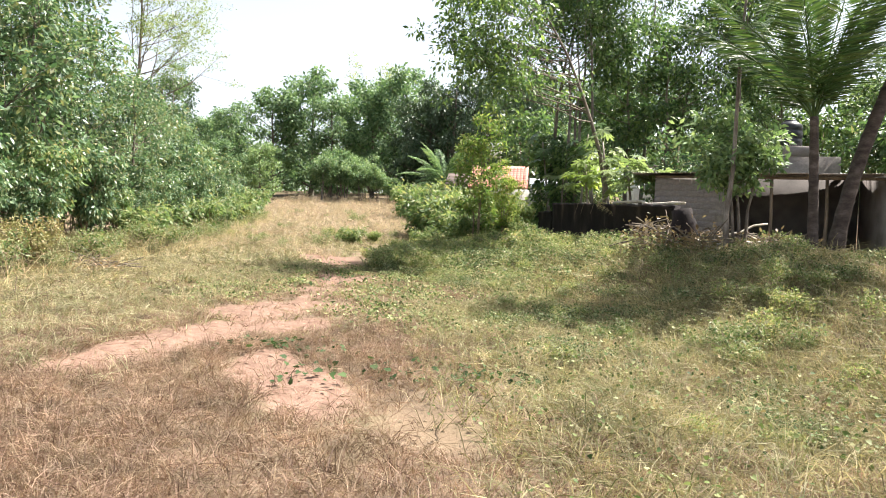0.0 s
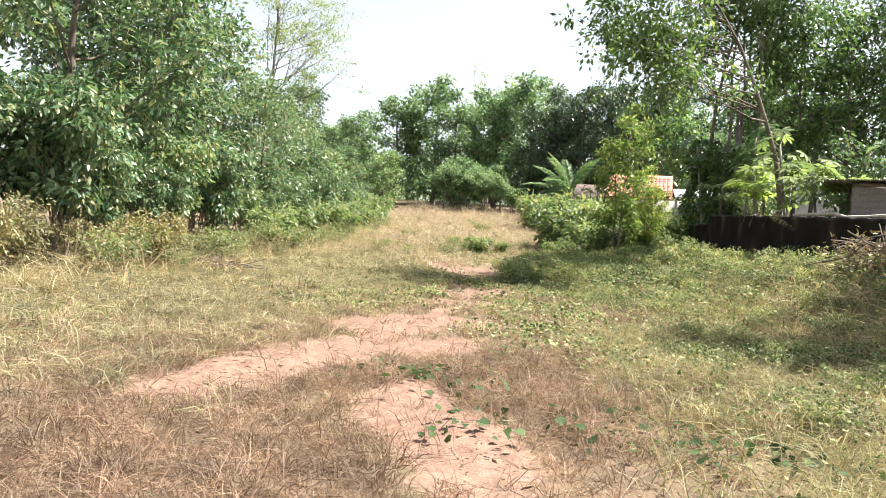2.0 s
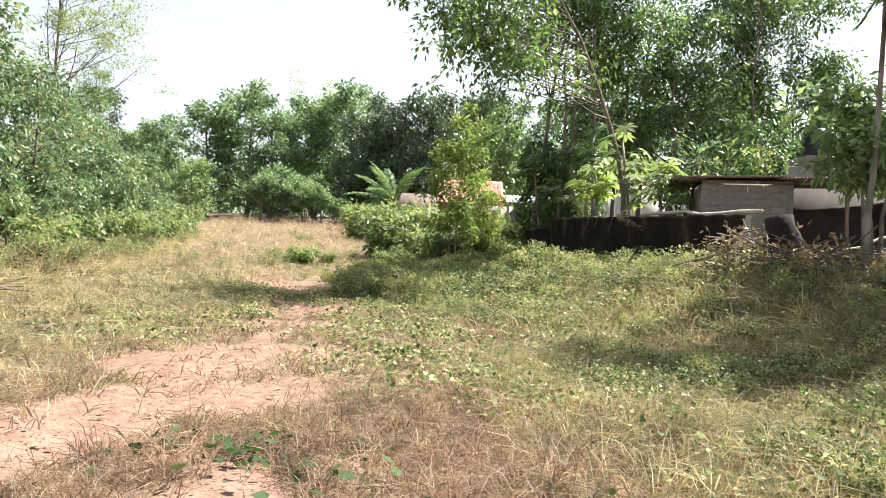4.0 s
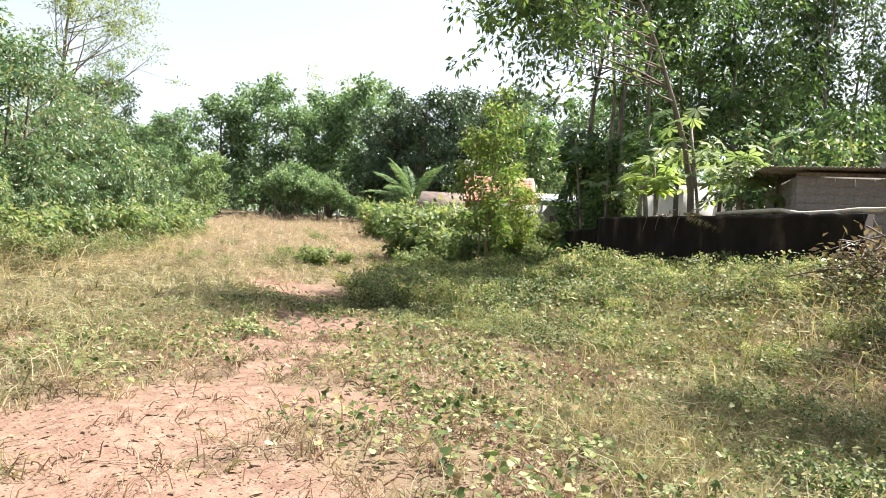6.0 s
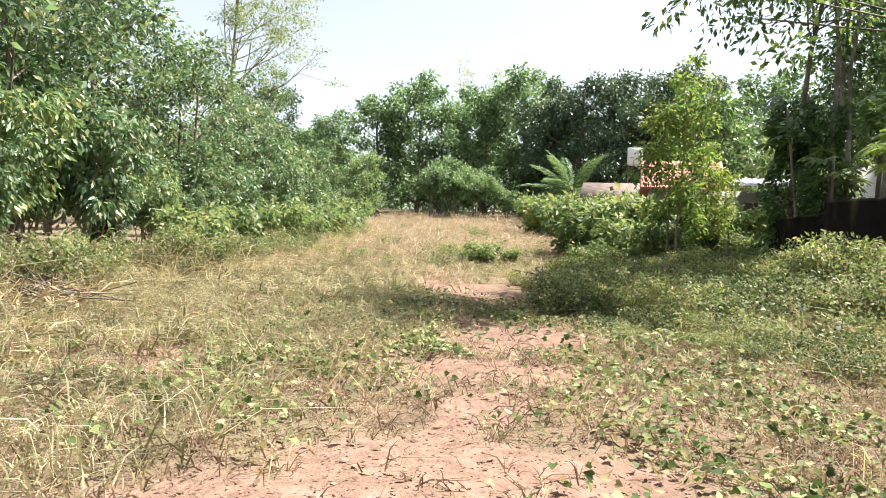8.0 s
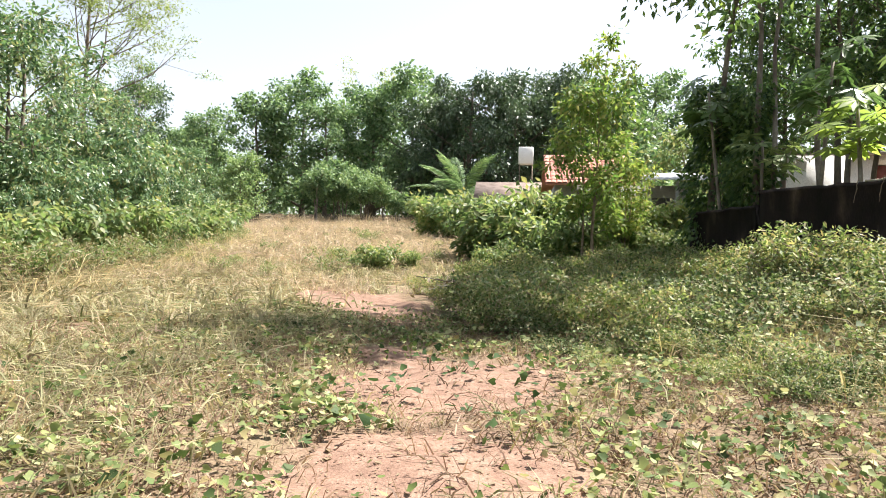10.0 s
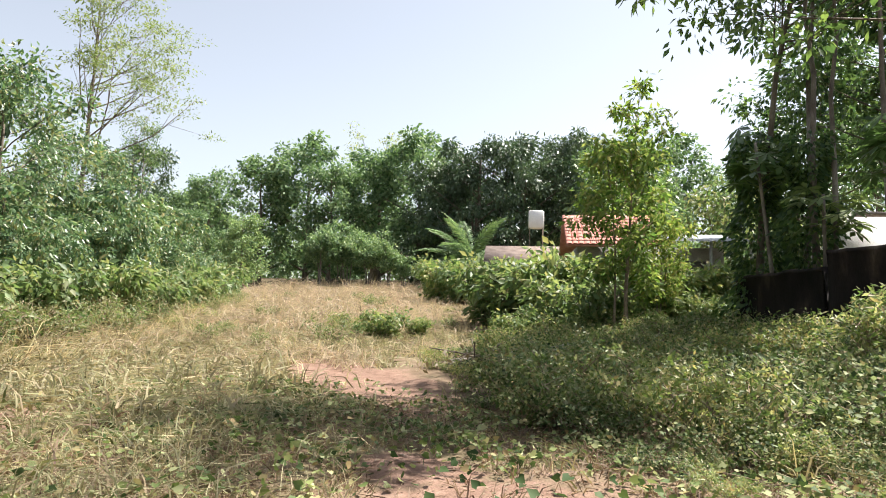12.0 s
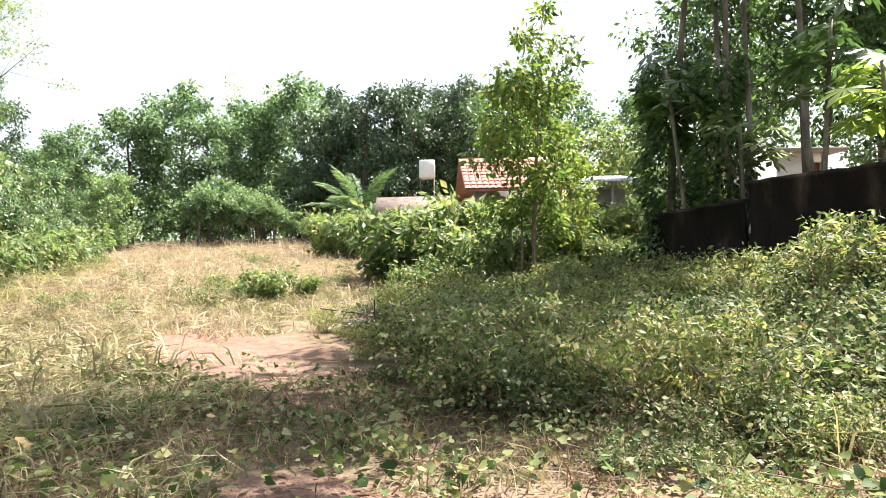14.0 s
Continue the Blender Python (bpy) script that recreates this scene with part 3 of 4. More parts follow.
def far_house():
    ob = thing("house", "distant house with an old brown tiled roof", "house", at=pose(-3.9, 72.0, 2.2))
    part("wall", mesh_np("wall", *join([box(0, 7, 0, 0.2, -1, 2.4), box(0, 0.2, 0.2, 6, -1, 2.4), box(6.8, 7, 0.2, 6, -1, 2.4), box(0.2, 6.8, 5.8, 6, -1, 2.4)]), WHITE), ob, "white rendered walls")
    r = part("roof", mesh_np("roof", *box(-0.6, 7.6, -0.7, 3.8, -0.06, 0.0), TILE_OLD), ob, "weathered brown tile roof")
    r.matrix_basis = pose(0, 0, 2.6, 24, 0, 0)
    r = part("roof", mesh_np("roof", *box(-0.6, 7.6, -0.7, 3.8, -0.06, 0.0), TILE_OLD), ob)
    r.matrix_basis = pose(7, 6.9, 2.6, 24, 0, 180)
    # window panels, coloured dark for the unlit rooms behind them
    for x in (1.2, 4.2):
        part("window", mesh_np("window", *join([box(x, x + 1.2, -0.03, -0.003, 0.5, 1.7), ]), SHADE_DARK), ob)
    return ob


far_house()
box_tank = thing("roof_tank", "white square tank on a tall steel stand", "water tank", at=pose(-0.5, 86.6, 2.9))
part("tank_body", mesh_np("tank_body", *box(-0.7, 0.7, -0.7, 0.7, 6.1, 7.7, 0.08), WHITE), box_tank)
for sx in (-0.6, 0.6):
    for sy in (-0.6, 0.6):
        part("leg", mesh_np("leg", *tube([(sx, sy, -0.3), (sx, sy, 6.1)], [0.05, 0.05], 6), DARK_WOOD), box_tank)


# ---- trees and shrubs ----
def put(src, x, y, s=1.0, turn=0.0, sz=None, sink=0.08):
    o = copy_thing(src, pose(x, y, gz(x, y) - sink, 0, 0, turn) @ Matrix.Diagonal((s, s, sz or s, 1)))
    return o


def place(src, x, y, s=1.0, turn=0.0, sz=None, sink=0.08):
    """Put the first of its kind itself."""
    src.matrix_basis = pose(x, y, gz(x, y) - sink, 0, 0, turn) @ Matrix.Diagonal((s, s, sz or s, 1))
    return src


def scatter(kinds, spots):
    used = set()
    for i, (k, x, y, s, turn) in enumerate(spots):
        if k in used:
            put(kinds[k], x, y, s, turn)
        else:
            used.add(k)
            place(kinds[k], x, y, s, turn)


R = random.Random(5)

# tall shrubs of the hedge beside the field
hedge_kinds = [plant("shrub", "tall leafy green shrub of the overgrown field edge", "shrub", 11 + i, TWIG, LEAF_HEDGE, 5.2 + 0.5 * i, 0.045, 34, 0.5, 0.27, 0.11,
                     "field edge shrubs", 0.9, 0.35, stems=6, spread=1.1, first=0.36, nb=8, reach=1.25, up=0.75, sub=2, wob=0.12, shape="round") for i in range(3)]
spots = []
line = [(-11.0, 22.0), (-11.3, 25.5), (-12.6, 29.5), (-13.8, 34.0), (-14.6, 39.0), (-15.8, 45.0), (-17.4, 52.0), (-20.0, 60.0), (-23.5, 69.0), (-26.0, 76.0)]
for (ax, ay), (bx, by) in zip(line, line[1:]):
    n = max(2, int(math.hypot(bx - ax, by - ay) / 1.9))
    for j in range(n):
        u = j / n
        for row in range(2):
            spots.append((R.randrange(3), ax + (bx - ax) * u - row * 2.2 - 0.9 + R.uniform(-0.5, 0.5), ay + (by - ay) * u + R.uniform(-0.6, 0.6), R.uniform(0.65, 1.1) * (0.85 if row == 0 else 1.15), R.uniform(0, 360)))
scatter(hedge_kinds, spots)

# trees behind the hedge
back = plant("tree", "broad-leaved tree standing behind the shrubs", "tree", 31, BARK, LEAF_HEDGE, 9.0, 0.12, 60, 0.7, 0.21, 0.09, "field edge trees", nb=15, reach=2.7, sub=4, first=0.2)
place(back, -16.5, 31.0, 1.2, 20)
for x, y, s, t in ((-15.4, 25.5, 1.25, 80), (-18.5, 36.0, 1.0, 200), (-20.5, 44.0, 0.9, 130), (-16.0, 20.5, 1.1, 300), (-13.5, 17.5, 0.8, 30), (-23.5, 52.0, 0.85, 10), (-27.0, 61.0, 0.9, 60), (-14.6, 28.6, 0.95, 250), (-17.2, 40.0, 0.8, 20)):
    put(back, x, y, s, t)
feather = plant("rain_tree", "tall sparse rain tree with bare spreading branches", "tree", 36, BARK, LEAF_SPARSE, 25.0, 0.26, 70, 1.4, 0.26, 0.1, "", 0.1, 0.8, 0.3,
                nb=24, reach=9.0, sub=5, first=0.42, up=0.7, shape="even", lean=(1.0, 0), side=(-0.1, 1.3))
place(feather, -36.0, 72.0, 1.0, 0)
drybush = plant("bush", "dry yellowish brown bush in the field", "bush", 41, TWIG, LEAF_DRYBUSH, 1.9, 0.02, 22, 0.32, 0.13, 0.05, "dry bushes", 0.4, 0.4, stems=8, spread=0.9, first=0.2, nb=5, reach=0.6, sub=2, shape="even")
place(drybush, -10.8, 23.6, 0.85, 0)
for x, y, s, t in ((-11.4, 25.9, 0.7, 90), (-10.6, 21.4, 0.9, 160), (-11.6, 19.6, 1.1, 50), (-10.8, 17.8, 1.1, 20)):
    put(drybush, x, y, s, t)

# far trees
far_kinds = [plant("tree", "tall bright green tree at the far end of the field", "tree", 51 + i, BARK, LEAF_FAR, 16.0, 0.3, 48, 1.25, 0.44, 0.27, "far trees", 0.4, 0.5, nb=24, reach=[4.6, 3.8, 5.2][i], sub=5, first=0.04, up=0.4, shape=["round", "round", "even"][i]) for i in range(3)]
far_spots = [(0, -29.0, 108, 1.1, 0), (1, -24.0, 101, 0.86, 40), (2, -19.0, 105, 0.95, 80), (0, -14.0, 103, 0.94, 120), (1, -10.5, 108, 0.9, 10), (2, -36.5, 96, 0.72, 60), (1, -41.0, 104, 0.75, 20),
             (0, -33.5, 104, 0.80, 200), (2, -47, 110, 0.7, 90), (1, -55, 120, 0.7, 90), (0, -66, 136, 0.72, 30), (2, -75, 130, 0.65, 80), (0, -38, 86, 0.45, 10), (1, -32, 84, 0.5, 100), (2, -27.5, 84, 0.42, 170),
             (2, 6, 100, 0.85, 0), (0, 13, 96, 0.8, 45), (1, 1.5, 108, 1.0, 45), (2, 20, 90, 0.8, 45), (0, 28, 84, 0.85, 15), (1, 9, 78, 0.6, 15), (2, -2, 116, 0.9, 190), (1, 36, 78, 0.9, 190), (0, 44, 70, 0.9, 190),
             (0, -22, 118, 0.95, 70), (1, -8, 118, 0.95, 170), (2, -50, 96, 0.55, 70), (1, -60, 100, 0.55, 70), (0, -46, 88, 0.45, 170), (2, -40, 74, 0.5, 33), (1, -36, 66, 0.5, 33), (0, -33, 56, 0.5, 133), (2, -30, 46, 0.55, 33), (1, -26, 36, 0.55, 3), (0, -24, 26, 0.55, 3), (2, -22, 16, 0.6, 70), (1, -20, 8, 0.6, 10)]
scatter(far_kinds, [(k, x, y, s * 1.06, t) for k, x, y, s, t in far_spots])
flat_top = plant("rain_tree", "distant flat-topped rain tree above the far treeline", "tree", 58, BARK, LEAF_SPARSE, 20.5, 0.35, 30, 1.3, 0.4, 0.16, "", 0.1, 0.8, 0.35, nb=14, reach=6.5, sub=5, first=0.55, up=0.8, shape="umbrella")
place(flat_top, -24.8, 129.0, 1.0, 0)
mango = plant("mango_tree", "large dark green mango tree with a dense rounded crown", "tree", 61, BARK, LEAF_MANGO, 15.0, 0.4, 80, 1.15, 0.4, 0.17, "mango trees", 0.7, 0.4, nb=24, reach=5.2, sub=6, first=0.1, up=0.45)
place(mango, -6.5, 97.5, 1.06, 0)
put(mango, -2.0, 100, 1.07, 140)
put(mango, -10.0, 100, 0.85, 250)
put(mango, 3.6, 104, 1.08, 50)
put(mango, -25.0, 39.0, 0.92, 50)
put(mango, -54.0, 110.0, 1.1, 20)
grove_tree = plant("tree", "small round-headed tree with bare stems in a grove", "tree", 66, BARK_PALE, LEAF_FAR, 6.6, 0.09, 34, 0.7, 0.34, 0.16, "grove trees", 0.4, 0.5, 0.8, stems=3, spread=0.9, first=0.55, nb=7, reach=1.5, sub=3, up=0.5, shape="umbrella")
place(grove_tree, -21.5, 89, 0.98, 0)
for x, y, s, t in ((-19.0, 90, 0.88, 60), (-16.8, 89, 0.84, 120), (-14.6, 88.5, 0.74, 180), (-13.0, 88, 0.52, 240), (-20.2, 92, 0.95, 300), (-17.0, 92, 0.9, 30)):
    put(grove_tree, x, y, s, t)

put(grove_tree, 9.0, 22.7, 0.55, 75)

# light bushes along the right side of the meadow
bush = plant("bush", "light green leafy bush at the edge of the meadow", "bush", 71, TWIG, LEAF_LIGHT, 1.8, 0.02, 14, 0.37, 0.22, 0.1, "meadow bushes", 0.4, 0.5, stems=7, spread=0.9, first=0.15, nb=6, reach=0.7, sub=2, shape="even")
place(bush, -3.2, 55, 1.2, 0)
for x, y, s in ((-12.2, 31.0, 0.7), (-12.9, 33.6, 0.95), (-12.6, 35.5, 0.7), (-13.6, 37.4, 1.05), (-13.5, 40.0, 0.8), (-14.4, 42.0, 1.1), (-14.6, 45.0, 0.85), (-15.4, 47.5, 1.15), (-16.0, 50.5, 0.9),
                (-16.9, 53.5, 1.2), (-17.8, 57.0, 1.0), (-19.0, 60.5, 1.3), (-21.0, 65.0, 1.2), (-11.9, 28.6, 0.6)):
    put(bush if s > 0.84 else drybush, x, y, s * 0.85, x * 77)
for i in range(34):
    y = R.uniform(44, 84)
    x = np.interp(y, [44, 60, 84], [-1.0, -4.5, -9.5]) + R.uniform(-1.0, 8.0)
    if not (-1 < x < 7.2 and 45.5 < y < 54) and not (-5.5 < x < 6 and 70 < y < 79) and not (-4.5 < x < 1.5 and 57 < y < 70) and not (-11 < x < -3 and y > 78):
        put(bush, x, y, R.uniform(0.7, 1.5), R.uniform(0, 360))
for x, y, s in ((-5.9, 42.6, 0.5), (-6.8, 43.6, 0.3), (-5.0, 44.2, 0.35), (1.9, 43.6, 0.6), (3.6, 42.2, 0.45), (-0.2, 43.5, 1.0), (0.6, 42.2, 0.9), (4.4, 43.2, 0.5), (-1.5, 46.0, 1.2), (-0.4, 46.3, 1.35), (0.9, 46.1, 1.25), (0.2, 45.6, 1.0), (2.2, 46.2, 1.2), (-3.6, 64.0, 1.3), (-2.2, 66.0, 1.4), (-5.6, 84.0, 1.5), (-7.2, 84.5, 1.25), (-8.4, 85.5, 1.1), (-4.6, 67.5, 1.3), (-0.8, 67.0, 1.3), (-2.5, 48.0, 1.2), (8.5, 46.0, 0.9), (7.6, 44.0, 0.9),
                (-1.8, 42.0, 0.5), (-1.0, 42.5, 0.6), (0.1, 41.6, 0.5), (1.9, 41.4, 0.45), (2.7, 42.8, 0.7), (3.4, 41.5, 0.5), (3.9, 44.4, 0.95), (2.8, 44.8, 0.85), (5.2, 45.0, 0.85)):
    put(bush, x, y, s, R.uniform(0, 360))

# slender young trees
slender = plant("sapling_tree", "slender young tree with yellow-green leaves", "tree", 81, TWIG, LEAF_YELLOW, 7.8, 0.045, 24, 0.34, 0.2, 0.085, "slender trees", 0.5, 0.4, stems=3, spread=0.35, first=0.24, nb=16, reach=1.25, sub=3, up=0.8, shape="round")
place(slender, 1.2, 40.8, 1.0, 0)
put(slender, 2.4, 42.3, 0.62, 110)

# tall trees along the wall
big = plant("tree", "tall dark-leaved tree leaning over the boundary wall", "tree", 91, BARK, LEAF_DARK, 14.5, 0.12, 44, 0.75, 0.24, 0.1, "wall trees", 0.5, 0.4, nb=22, reach=4.6, sub=6, first=0.5, up=0.35, shape="even", lean=(-1.2, -3.0), side=(-2.0, 1.2))
place(big, 4.75, 40.6, 1.0, 48)
big2 = plant("tree", "tall pale-barked tree with a thin high crown", "tree", 92, BARK_PALE, LEAF_DARK, 15.0, 0.105, 28, 0.65, 0.2, 0.085, "wall trees", 0.5, 0.4, nb=14, reach=2.4, sub=5, first=0.68, up=0.6, shape="even", wob=0.05)
place(big2, 6.18, 41.0, 1.0, 0)
put(big2, 5.35, 38.9, 0.94, 120)
put(big2, 6.55, 37.3, 0.9, 220)
put(big2, 5.95, 38.6, 0.85, 310)
put(big2, 9.5, 43.0, 1.05, 80)
over = plant("tree", "tall dark-leaved tree reaching out over the field", "tree", 95, BARK, LEAF_DARK, 10.8, 0.11, 38, 0.62, 0.22, 0.095, "wall trees", 0.5, 0.4, nb=28, reach=5.6, sub=6, first=0.5, up=0.14, shape="even", lean=(-3.3, -0.3), side=(3.3, 0.9))
place(over, 6.75, 32.6, 1.0, -6)
put(big2, 8.55, 22.0, 0.62, 40)
for x, y, s, a in ((11.6, 45.6, 0.95, 50), (17.5, 46.0, 0.95, 0)):
    put(big, x, y, s, a)
put(big2, 13.5, 40.5, 0.95, 80)
put(big, 22.0, 36.0, 0.95, 190)
put(big2, 20, 30.0, 0.95, 190)
put(big2, -46.0, 98.0, 1.3, 60)


def vine(name, x, y, h, r, n, seed, leaf, label):
    rng = np.random.default_rng(seed)
    z = rng.random(n) ** 0.8 * h
    a = rng.random(n) * 2 * math.pi
    rr = r * (0.7 + 0.6 * rng.random(n)) * (1 - 0.4 * z / h) * (1 + 0.3 * np.sin(z * 3))
    c = np.stack([np.cos(a) * rr, np.sin(a) * rr, z], 1)
    ax = np.stack([np.cos(a), np.sin(a), -0.9 + rng.normal(size=n) * 0.4], 1)
    ob = thing(name, label, "climber", "climbers", at=pose(x, y, gz(x, y) - 0.05))
    part("foliage", mesh_np("foliage", *leaves(c, ax, 0.17 * (0.7 + 0.6 * rng.random(n)), 0.11, rng, 0.2), leaf), ob)
    part("stem", mesh_np("stem", *tube([(r * 0.6, 0, 0), (r * 0.5, r * 0.4, h * 0.4), (r * 0.2, r * 0.5, h * 0.9)], [0.03, 0.022, 0.008], 5), TWIG), ob)
    return ob


vine("climber", 4.75, 40.6, 5.4, 0.75, 3600, 1, LEAF_DARK, "dark climbing vine covering a tree trunk")
vine("climber", 5.35, 38.9, 5.0, 0.6, 2800, 2, LEAF_DARK, "dark climbing vine covering a tree trunk")
vine("climber", 13.5, 40.5, 6.5, 0.8, 1700, 3, LEAF_WEED, "green climbing vine on a tree trunk")
vine("climber", 11.8, 34.5, 5.5, 1.0, 1700, 4, LEAF_DARK, "dark climbing vine on a stump beside the shed")


def frond(length, rng, leaf, rise=0.9, drop=1.3, name="frond", width=0.5):
    """A coconut frond along +x: arched rachis with hanging leaflets on both sides."""
    s = np.linspace(0, 1, 10)
    pts = np.stack([length * s * (1 - 0.12 * s), np.zeros(10), length * (rise * s - drop * s ** 2) * 0.55], 1)
    rv = tube(pts, 0.03 * (1 - 0.85 * s), 5)
    n = 84
    u = np.linspace(0.1, 1, n)
    out = []
    for side in (-1, 1):
        c = np.stack([np.interp(u, s, pts[:, j]) for j in range(3)], 1)
        ax = np.stack([np.full(n, 0.55), np.full(n, side * 0.9), -0.35 - 0.5 * rng.random(n)], 1)
        ln = width * length * 0.42 * np.sin(np.clip(u * 0.85 + 0.12, 0, 1) * math.pi) ** 0.6 * (0.85 + 0.3 * rng.random(n))
        out.append(leaves(c, ax, ln, 0.028 * length / 2.5, rng, 0.8, 0.1))
    return mesh_np(name, *join([rv] + out), leaf)


ARCHED = ((1.0, 1.6, 1.9), (1.05, 1.0, 1.7), (0.95, 2.3, 1.9), (1.0, 0.4, 1.6))
STEEP = ((1.0, 0.2, 0.55), (1.05, 0.1, 0.45), (0.95, 0.1, 0.3), (1.0, 0.2, 0.8))
UPRIGHT = ((1.0, 0.5, 1.1), (1.05, 0.35, 0.95), (0.95, 0.25, 0.65), (1.0, 0.45, 1.3))


def palm_tree(x, y, h, length, count, seed, label, lean=(0, 0), thick=0.15, tilt=(-25, 10), leaf=None, arcs=ARCHED):
    rng = np.random.default_rng(seed)
    ob = thing("coconut_palm", label, "palm tree", "coconut palms", at=pose(x, y, gz(x, y) - 0.1))
    k = np.linspace(0, 1, 26)
    pts = np.stack([lean[0] * k ** 1.5, lean[1] * k ** 1.5, h * k], 1)
    rad = thick * (1 - 0.25 * k) * (1 + 0.5 * np.exp(-k * 14)) * (1 + 0.05 * np.cos(np.arange(26) * math.pi))
    part("trunk", mesh_np("trunk", *tube(pts, rad, 10), BARK_PALM), ob)
    shapes = [frond(length * s, rng, leaf or LEAF_PALM, r, d) for s, r, d in arcs]
    for i in range(count):
        o = new("frond", shapes[i % 4])
        o.parent = ob
        o.matrix_basis = pose(lean[0], lean[1], h - 0.05, rng.uniform(-8, 8), rng.uniform(*tilt), i * 137.5 + rng.uniform(-10, 10))
    return ob


palm_tree(9.75, 20.0, 3.0, 3.6, 15, 3, "coconut palm with a stout shade-darkened trunk beside the shed", (-0.1, 0), 0.11, (-84, -48), None, STEEP)
palm_tree(10.35, 20.4, 6.7, 4.7, 12, 4, "leaning coconut palm beside the shed", (2.5, 0.9), 0.15, (-22, 2))
palm_tree(-6.6, 88.0, 3.0, 5.6, 26, 5, "young coconut palm at the far end of the field", (0, 0), 0.2, (-84, 0), LEAF_FAR, UPRIGHT)
palm_tree(13.5, 60.0, 5.0, 4.0, 14, 6, "coconut palm beyond the white outbuilding", (0, 0), 0.18)


def palmate(size, lobes, material, name="leaf"):
    """A broad lobed leaf, its stalk joint at the origin, spreading along +x."""
    v = [(0, 0, 0)]
    for i in range(lobes):
        a = (i / (lobes - 1) - 0.5) * 4.6
        r = size * (0.75 + 0.25 * math.cos(a * 0.5))
        for da, q in ((-0.3, 0.62), (0.0, 1.0), (0.3, 0.62)):
            v.append((math.cos(a + da) * r * q, math.sin(a + da) * r * q, -0.25 * r * q * q))
    f = [(0, 3 * i + k, 3 * i + k + 1) for i in range(lobes) for k in (1, 2)]
    return mesh_np(name, np.array(v), np.array(f), material)


def papaya(x, y, z, h, count, seed, label, lean, size=0.42, material=None):
    rng = np.random.default_rng(seed)
    ob = thing("papaya_plant", label, "plant", "papaya plants", at=pose(x, y, z))
    k = np.linspace(0, 1, 7)
    part("stem", mesh_np("stem", *tube(np.stack([lean[0] * k, lean[1] * k, h * k], 1), 0.06 - 0.025 * k, 7), BARK_PALE), ob)
    me = palmate(size, 7, material or LEAF_LIGHT)
    for i in range(count):
        a = i * 2.4
        f = 1 - 0.35 * rng.random()
        base = np.array([lean[0] * f, lean[1] * f, h * f])
        d = unit(np.array([math.cos(a), math.sin(a), rng.uniform(-0.1, 0.9)]))
        tip = base + d * rng.uniform(0.45, 0.85)
        st = part("leaf_stalk", mesh_np("leaf_stalk", *tube(np.stack([base, (base + tip) / 2 + np.array([0, 0, 0.06]), tip]), [0.012, 0.01, 0.007], 4), LEAF_LIGHT), ob)
        lf = new("leaf", me)
        lf.parent = st
        lf.matrix_basis = pose(*tip, rng.uniform(-20, 20), rng.uniform(5, 45), math.degrees(a))
    return ob


papaya(7.0, 32.2, 1.2, 3.9, 20, 1, "papaya plant with a pale leaning stem behind the wall", (-0.5, 0.1))
papaya(5.2, 37.6, 1.2, 3.0, 14, 2, "papaya plant with large lobed leaves", (0.1, 0.3))
papaya(4.9, 39.8, 1.2, 4.6, 20, 3, "tall plant with large dark lobed leaves", (-0.6, -0.3), 0.5, LEAF_DARK)
papaya(8.2, 31.0, 1.2, 2.6, 14, 4, "papaya plant with light leaves beside the shed", (0.2, 0.1))

papaya(6.3, 34.4, 1.2, 3.3, 26, 5, "papaya plant with bright yellow-green leaves behind the wall", (-0.3, -0.2), 0.46, LEAF_YELLOW)
papaya(5.9, 36.0, 1.2, 4.6, 24, 6, "tall papaya plant with drooping lobed leaves", (0.3, -0.1), 0.5, LEAF_DARK)
papaya(7.7, 31.2, 1.2, 2.9, 22, 7, "papaya plant crowding the wall beside the shed", (-0.4, -0.2), 0.44, LEAF_LIGHT)

# low trees filling in behind the wall
under = [plant("tree", "small leafy tree growing behind the boundary wall", "tree", 121 + i, TWIG, m, 5.6, 0.06, 22, 0.5, 0.25, 0.115, "understorey trees", 0.4, 0.45, stems=3, spread=0.5, first=0.15, nb=11, reach=1.6, sub=3, up=0.6) for i, m in enumerate((LEAF_DARK, LEAF_HEDGE, LEAF_LIGHT))]
scatter(under, [(1, 13.2, 42.0, 1.1, 60), (0, 17.0, 40.0, 1.2, 70), (1, 19.0, 34.0, 1.2, 70),
                (2, 12.2, 36.8, 0.9, 20), (0, 18.0, 33.6, 0.9, 200), (0, 3.4, 57.5, 1.2, 10), (1, 5.0, 62.0, 1.3, 110), (2, 7.8, 55.5, 1.2, 210), (2, 6.6, 43.6, 0.7, 30), (1, 9.8, 35.4, 0.8, 10), (1, 16.5, 25.5, 1.0, 50), (2, 18.0, 21.0, 1.1, 90), (0, 17.5, 30.5, 0.9, 90), (1, 21.0, 25.0, 1.4, 140)])

shade_tree = plant("tree", "dark-leaved tree with a dense crown above the outbuilding", "tree", 131, BARK, LEAF_DARK, 9.5, 0.12, 44, 0.6, 0.22, 0.1, "wall trees", 0.5, 0.4, nb=18, reach=2.9, sub=5, first=0.42, up=0.35, shape="even")
place(shade_tree, 13.2, 45.0, 0.95, 0)
for x, y, s, a in ((8.6, 41.0, 1.15, 100), (9.4, 48.0, 1.2, 10), (10.3, 40.0, 1.15, 60), (16.4, 42.6, 1.05, 140), (8.2, 47.6, 0.9, 220), (20.5, 39.0, 1.0, 20)):
    put(shade_tree, x, y, s, a)

